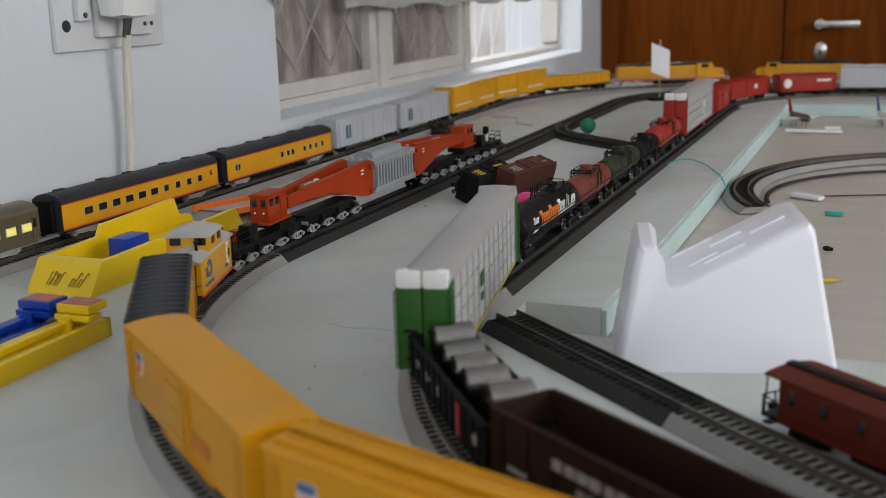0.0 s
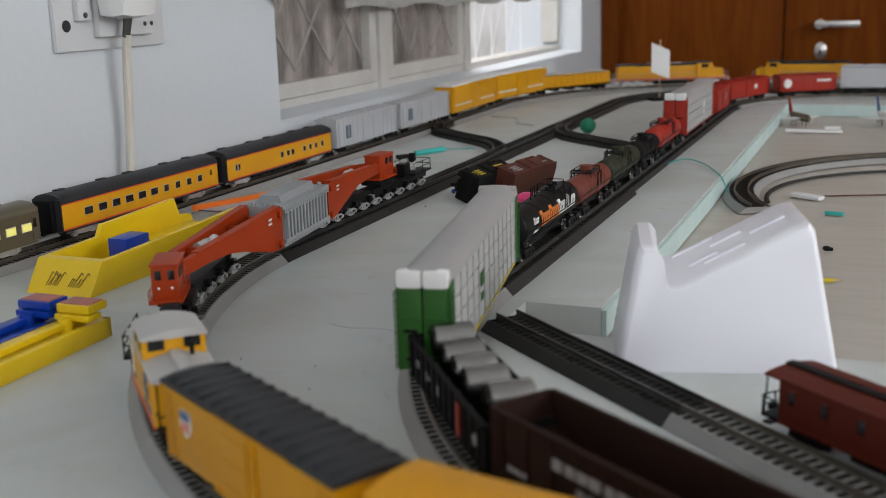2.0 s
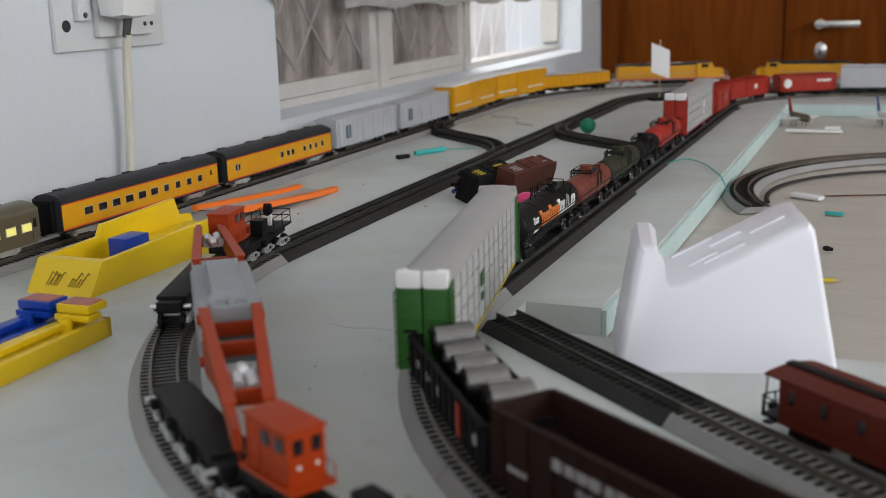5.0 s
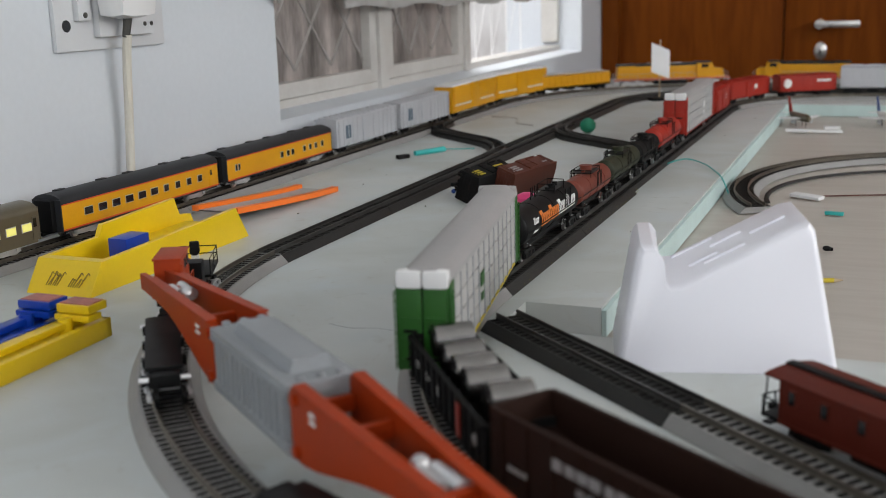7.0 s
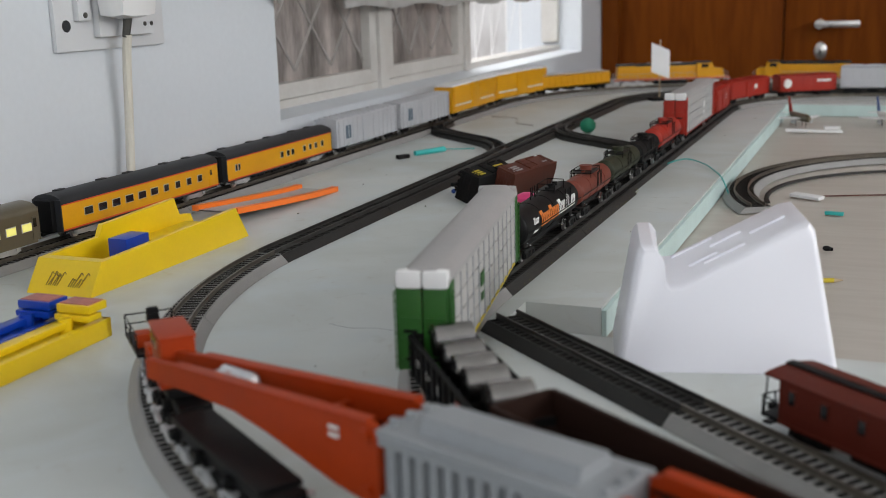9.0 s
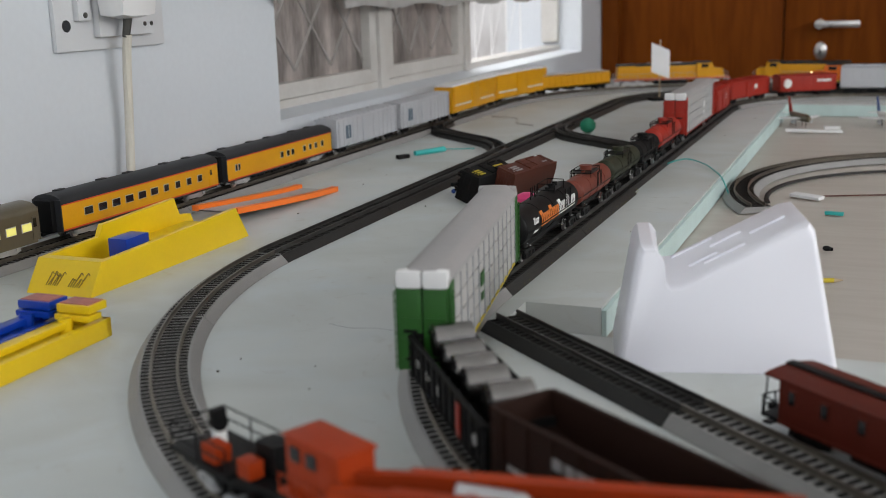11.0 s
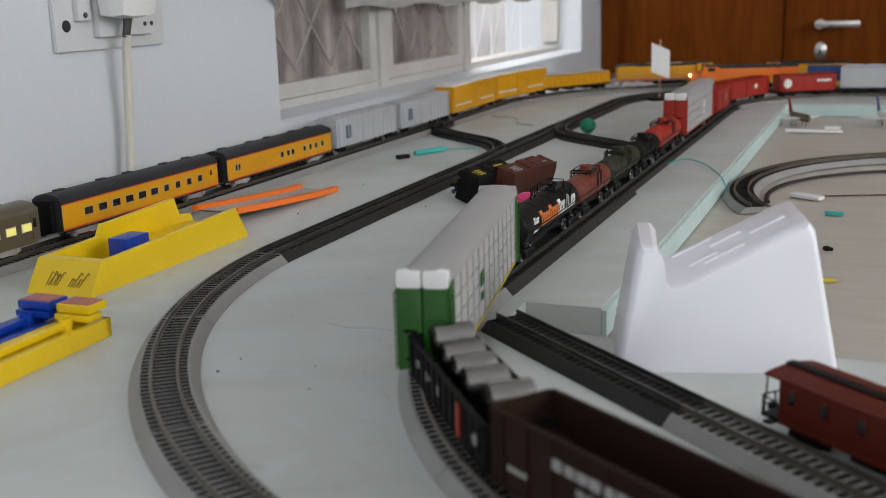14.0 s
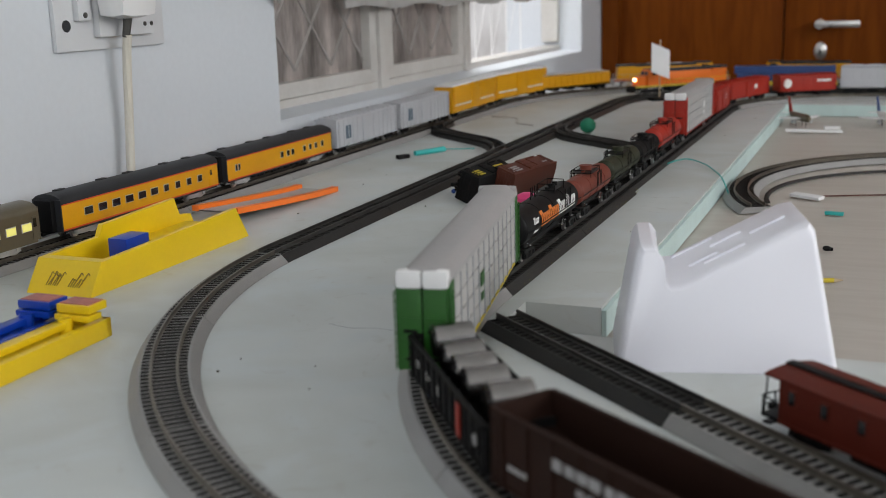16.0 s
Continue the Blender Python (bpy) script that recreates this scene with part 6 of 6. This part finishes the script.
def tray(material, x, label, lever):
    t = thing("toy_tray", label, "toy", pose(x, 0.604, 0, 0, 0, 181))
    W, L, H = 0.0335, 0.30, 0.0140
    bm = B()
    for sx in (-1, 1):
        box(bm, (sx * (W / 2 - 0.003), L / 2, H / 2), (0.006, L, H), 0.0012)
    box(bm, (0, 0.003, H / 2), (W, 0.006, H), 0.0012)
    part("rim", bm, M[material], t)
    bm = B()
    box(bm, (0, L / 2, 0.0045), (W - 0.011, L - 0.004, 0.007), 0.0008)
    part("tray_floor", bm, M[material], t)
    bm = B()
    box(bm, (-0.003, 0.018, 0.0190), (0.030, 0.014, 0.0044), 0.0010)
    box(bm, (0, 0.055, 0.0155), (0.007, 0.085, 0.0050), 0.0015)
    rod(bm, (0, 0.028, 0.005), (0, 0.028, 0.020), 0.0050, 14)
    box(bm, (-0.003, 0.013, 0.0250), (0.028, 0.020, 0.0060), 0.0010)
    lv = part("lever", bm, M[lever], t)
    bm = B()
    box(bm, (-0.003, 0.013, 0.0283), (0.025, 0.016, 0.0007))
    part("sticker", bm, M["sticker"], lv, "worn red sticker")
    return t


def white_tub():
    h = math.degrees(math.atan2(0.0324, 0.1259))
    t = thing("plastic_stand", "glossy white plastic wedge stand turned upside down", "plastic stand", pose(-0.150, 0.638, 0, 0, 0, h))
    prof = [(0.0, 0.0), (0.0125, 0.073), (0.0155, 0.0775), (0.0235, 0.0775), (0.0270, 0.072), (0.0285, 0.0570), (0.0320, 0.0530), (0.039, 0.0540), (0.109, 0.0905), (0.1165, 0.0920), (0.1205, 0.087), (0.136, 0.0)]
    bm = B()
    D = 0.095
    rings = []
    steps = ((0.0, 0.0, 0.925), (0.0006, 0.0, 0.950), (0.0020, 0.0, 0.972), (0.0045, 0.0, 0.988), (0.0080, 0.0, 0.997), (0.0120, 0.0, 1.0), (D - 0.008, 0.0, 1.0), (D - 0.003, 0.0, 0.985), (D, 0.0, 0.95))
    cx, cz = 0.067, 0.040
    for y, _, k in steps:
        ring = []
        for a, b in prof:
            lean = 0.13 * b * (1 if y < D / 2 else -0.35)
            zz = b * (1 - 0.6 * (1 - k)) if b > 0 else 0.0
            ring.append(bm.verts.new((cx + (a - cx) * k, y + lean, zz)))
        rings.append(ring)
    n = len(prof)
    for r0, r1 in zip(rings, rings[1:]):
        for i in range(n):
            bm.faces.new((r0[i], r0[(i + 1) % n], r1[(i + 1) % n], r1[i]))
    bm.faces.new(list(reversed(rings[0])))
    bm.faces.new(rings[-1])
    body = part("shell", bm, M["tub"], t)
    bev = body.modifiers.new("round", "BEVEL")
    bev.width, bev.segments, bev.limit_method, bev.angle_limit = 0.0060, 5, "ANGLE", radians(24)
    a = math.atan2(0.0365, 0.070)
    # low bars added to stand for the bright streaks along the slope
    for x, y, l in ((0.052, 0.080, 0.030), (0.072, 0.062, 0.022), (0.056, 0.040, 0.020), (0.096, 0.048, 0.024), (0.068, 0.030, 0.028)):
        z = 0.0540 + (x - 0.039) * 0.0365 / 0.070
        bm = B()
        box(bm, (x, y, z + 0.0004), (l, 0.0026, 0.0016), 0.0007, Matrix.Rotation(-a, 3, "Y"))
        part("streak_bar", bm, M["tub"], body)


def small_things():
    s = thing("card_sign", "small white card sign on a thin stick", "sign", pose(-0.449, 2.288, 0, 0, 0, 40))
    bm = B()
    rod(bm, (0, 0, 0.0), (0, 0, 0.125), 0.0014, 8)
    part("stick", bm, M["timber"], s)
    bm = B()
    prism(bm, [(-0.021, 0.060), (0.021, 0.044), (0.021, 0.102), (-0.021, 0.120)], -0.0032, -0.0018, "y")
    part("card", bm, M["paper"], s)
    bm = B()
    box(bm, (0, 0, 0.0035), (0.040, 0.024, 0.007), 0.0015)
    part("foot", bm, M["blackmatt"], s)
    bm = B()
    ball(bm, (0, 0, 0.0125), 0.0125, 24)
    for v in bm.verts:
        d = v.co - Vector((0, 0, 0.0125))
        v.co = Vector((0, 0, 0.0125)) + d * (1.0 + 0.07 * math.sin(4 * math.atan2(d.y, d.x)) * math.cos(d.z * 160))
    tagged(part("rubber_ball", bm, M["greenball"]), "small dark green ball lying beside the track", "ball").location = (-0.461, 1.752, 0)
    w = thing("screwdriver", "turquoise handled tool with a dark tip lying on the board", "tool", pose(-0.632, 1.485, 0.0038, 0, 0, 62))
    bm = B()
    rod(bm, (-0.028, 0, 0), (0.028, 0, 0), 0.0038, 10, 0.0046)
    part("handle", bm, M["teal"], w)
    bm = B()
    tube(bm, smooth_line([(0.028, 0, 0), (0.050, -0.004, -0.002), (0.075, -0.016, -0.003)]), 0.0008)
    part("lead", bm, M["teal"], w)
    bm = B()
    box(bm, (0, 0, 0.003), (0.020, 0.008, 0.006), 0.0012)
    tagged(part("plastic_clip", bm, M["black"]), "small black plastic clip lying on the board", "clip").matrix_basis = pose(-0.652, 1.432, 0, 0, 0, 60)
    bm = B()
    tube(bm, smooth_line([(-0.276, 1.447, 0.0014), (-0.252, 1.470, 0.006), (-0.226, 1.455, 0.003), (-0.203, 1.40, 0.003), (-0.187, 1.358, 0.0), (-0.176, 1.350, -0.0215)]), 0.0008)
    tagged(part("green_wire", bm, M["teal"]), "thin green wire trailing over the board edge", "wire")
    bm = B()
    tube(bm, smooth_line([(-0.70, 1.95, 0.0010), (-0.645, 1.93, 0.0010), (-0.62, 1.86, 0.0010), (-0.58, 1.83, 0.0010)]), 0.0007)
    tagged(part("loose_wire", bm, M["grille"]), "thin grey wire lying across the board", "wire")
    bm = B()
    tube(bm, smooth_line([(-0.073, 1.388, 0.001 - BOARD), (0.031, 1.420, 0.001 - BOARD), (0.155, 1.414, 0.001 - BOARD)]), 0.0009)
    tagged(part("loose_wire", bm, M["brown"]), "thin brown wire lying on the laminate", "wire")
    bm = B()
    box(bm, (0, 0, 0.003), (0.042, 0.012, 0.004), 0.0012, Matrix.Rotation(0.1, 3, "X"))
    tagged(part("white_sliver", bm, M["paper"]), "broken white plastic piece lying in the sunken bay", "scrap").matrix_basis = pose(-0.0881, 1.3729, -BOARD, 0, 0, -32)
    bm = B()
    box(bm, (0, 0, 0.002), (0.020, 0.006, 0.004), 0.001)
    tagged(part("teal_peg", bm, M["teal"]), "small turquoise peg lying in the sunken bay", "peg").matrix_basis = pose(-0.0518, 1.2796, -BOARD, 0, 0, -10)
    p = thing("pencil", "short yellow pencil lying on the laminate", "pencil", pose(-0.0466, 0.9771, -BOARD + 0.0022, 0, 0, 20))
    bm = B()
    rod(bm, (-0.008, 0, 0), (0.010, 0, 0), 0.0022, 6)
    part("shaft", bm, M["letteryellow"], p)
    bm = B()
    rod(bm, (0.010, 0, 0), (0.018, 0, 0), 0.0022, 6, 0.0006)
    part("tip", bm, M["timber"], p)
    bm = B()
    ball(bm, (0, 0, 0.003), 0.0034, 8, (1.2, 0.8, 0.8))
    box(bm, (0.003, 0.002, 0.002), (0.006, 0.003, 0.003), 0.0006)
    tagged(part("black_knob", bm, M["black"]), "small black knob lying on the laminate", "knob").location = (-0.0497, 1.0993, -BOARD)
    pk = thing("pink_cap", "pink and orange toy figure cap beside the tank car", "toy", pose(-0.330, 1.018, 0))
    bm = B()
    ball(bm, (0, 0, 0.032), 0.011, 14, (1, 1, 0.6))
    part("cap", bm, M["pink"], pk)
    bm = B()
    rod(bm, (0, 0, 0.0), (0, 0, 0.027), 0.008, 12, 0.0105)
    part("stand", bm, M["toyorange"], pk)
    for x, y, h, tail, tip in ((-0.150, 2.085, -62, "freightred", "champagne"), (-0.004, 2.100, -70, "planeblue", "white")):
        a = thing("model_aeroplane", "small model airliner with a coloured tail fin", "model plane", pose(x, y, 0.0002 - BOARD, 0, 0, h), "model planes")
        a.scale = (0.78, 0.78, 1.15)
        bm = B()
        rod(bm, (-0.045, 0, 0.014), (0.035, 0, 0.014), 0.0062, 14)
        ball(bm, (0.035, 0, 0.014), 0.0062, 12, (2.0, 1, 1))
        rod(bm, (-0.045, 0, 0.014), (-0.072, 0, 0.018), 0.0062, 14, 0.0015)
        part("fuselage", bm, M["white" if tip == "white" else "champagne"], a)
        for sy in (-1, 1):
            bm = B()
            prism(bm, [(0.012, sy * 0.004), (-0.012, sy * 0.004), (-0.034, sy * 0.055), (-0.024, sy * 0.055)], 0.0115, 0.0135, "z")
            part("wing", bm, M["paper"], a)
            bm = B()
            rod(bm, (-0.004, sy * 0.020, 0.0075), (0.010, sy * 0.020, 0.0075), 0.0034, 10)
            part("engine", bm, M["grey"], a)
            bm = B()
            prism(bm, [(-0.056, sy * 0.002), (-0.066, sy * 0.002), (-0.074, sy * 0.020), (-0.069, sy * 0.020)], 0.0165, 0.0178, "z")
            part("tailplane", bm, M["paper"], a)
        bm = B()
        prism(bm, [(-0.050, 0.018), (-0.068, 0.018), (-0.080, 0.042), (-0.071, 0.042)], -0.0008, 0.0008, "y")
        part("tail_fin", bm, M[tail], a)
        bm = B()
        for q in ((0.026, 0), (-0.012, 0.008), (-0.012, -0.008)):
            rod(bm, (q[0], q[1], 0.0), (q[0], q[1], 0.012), 0.0012, 6)
        part("landing_gear", bm, M["black"], a)
    bm = B()
    box(bm, (0, 0, 0.004), (0.095, 0.010, 0.005), 0.0018, Matrix.Rotation(0.03, 3, "Y"))
    box(bm, (0.030, 0.002, 0.009), (0.026, 0.014, 0.006), 0.0020)
    tagged(part("broken_wing", bm, M["paper"]), "white broken model wing lying on the laminate", "scrap").matrix_basis = pose(-0.1212, 1.9883, -BOARD, 0, 0, 12)
    bm = B()
    rnd = random.Random(21)
    for k in range(110):
        y = 0.80 + 0.45 * rnd.random()
        u = rnd.random()
        x = -0.288 + 0.0162 + 0.0056 * u
        r = rnd.uniform(0.0002, 0.0006)
        ball(bm, (x, y, 0.0061 - 0.0056 * u), r, 5)
    tagged(part("paint_flecks", bm, M["moss"]), "pale paint flecks on the black roadbed", "flecks", kind="stuff")
    # crumbs and flecks
    bm = B()
    rnd = random.Random(11)
    for k in range(34):
        x, y = rnd.uniform(-0.70, -0.22), rnd.uniform(0.40, 2.0)
        r = rnd.uniform(0.0004, 0.0009)
        ball(bm, (x, y, r * 0.6), r, 6)
    tagged(part("crumbs", bm, M["mud"]), "scattered dark crumbs on the boards", "crumbs", kind="stuff")
    bm = B()
    for x, y in ((-0.507, 1.190), (-0.492, 1.192), (-0.499, 1.200)):
        ball(bm, (x + 0.03, y, 0.0025), 0.0030, 8)
    tagged(part("blue_beads", bm, M["planeblue"]), "few tiny blue beads on the board", "beads", kind="stuff")


launcher()
ramp()
tray("toyyellow", -0.5270, "yellow plastic toy tray with a lever at its end", "toyyellow")
tray("toyblue", -0.5620, "blue plastic toy tray with a lever at its end", "toyblue")
white_tub()
small_things()


# ---- what moves ----
def glide(knots, t):
    """Smooth running distance through the knots (time, distance)."""
    n = len(knots)
    d = [(knots[i + 1][1] - knots[i][1]) / (knots[i + 1][0] - knots[i][0]) for i in range(n - 1)]
    m = [d[0]] + [2 * d[i - 1] * d[i] / (d[i - 1] + d[i]) for i in range(1, n - 1)] + [d[-1]]
    i = max(0, min(n - 2, sum(1 for k in knots if k[0] <= t) - 1))
    (t0, s0), (t1, s1) = knots[i], knots[i + 1]
    h = t1 - t0
    u = (t - t0) / h
    return (2 * u ** 3 - 3 * u ** 2 + 1) * s0 + (u ** 3 - 2 * u ** 2 + u) * h * m[i] + (-2 * u ** 3 + 3 * u ** 2) * s1 + (u ** 3 - u ** 2) * h * m[i + 1]


GOODS = [(0.0, -0.218), (1.5, -0.032), (3.5, 0.228), (7.0, 0.509), (9.0, 0.692), (11.5, 0.925), (16.0, 1.320)]
CONTAINERS = [(0.0, -2.790), (12.0, -1.752), (13.5, -1.622), (14.5, -1.545), (16.0, -1.432)]


def motions():
    times = [0.25 * k for k in range(65)]
    rows = [(t, loop.on(glide(GOODS, t), 0.430)) for t in times]
    walk(HEAVY, rows)
    for ob, off, wb in HEAVY_PARTS:
        walk(ob, [(t, m.inverted() @ loop.on(glide(GOODS, t) + off, wb)) for t, m in rows])
    for ob, off, wb in MOVING:
        walk(ob, [(t, loop.on(glide(GOODS, t) + off, wb)) for t in times])
    for ob, off, wb in CONTAINER:
        walk(ob, [(t, loop.on(glide(CONTAINERS, t) + off, wb)) for t in times])


motions()
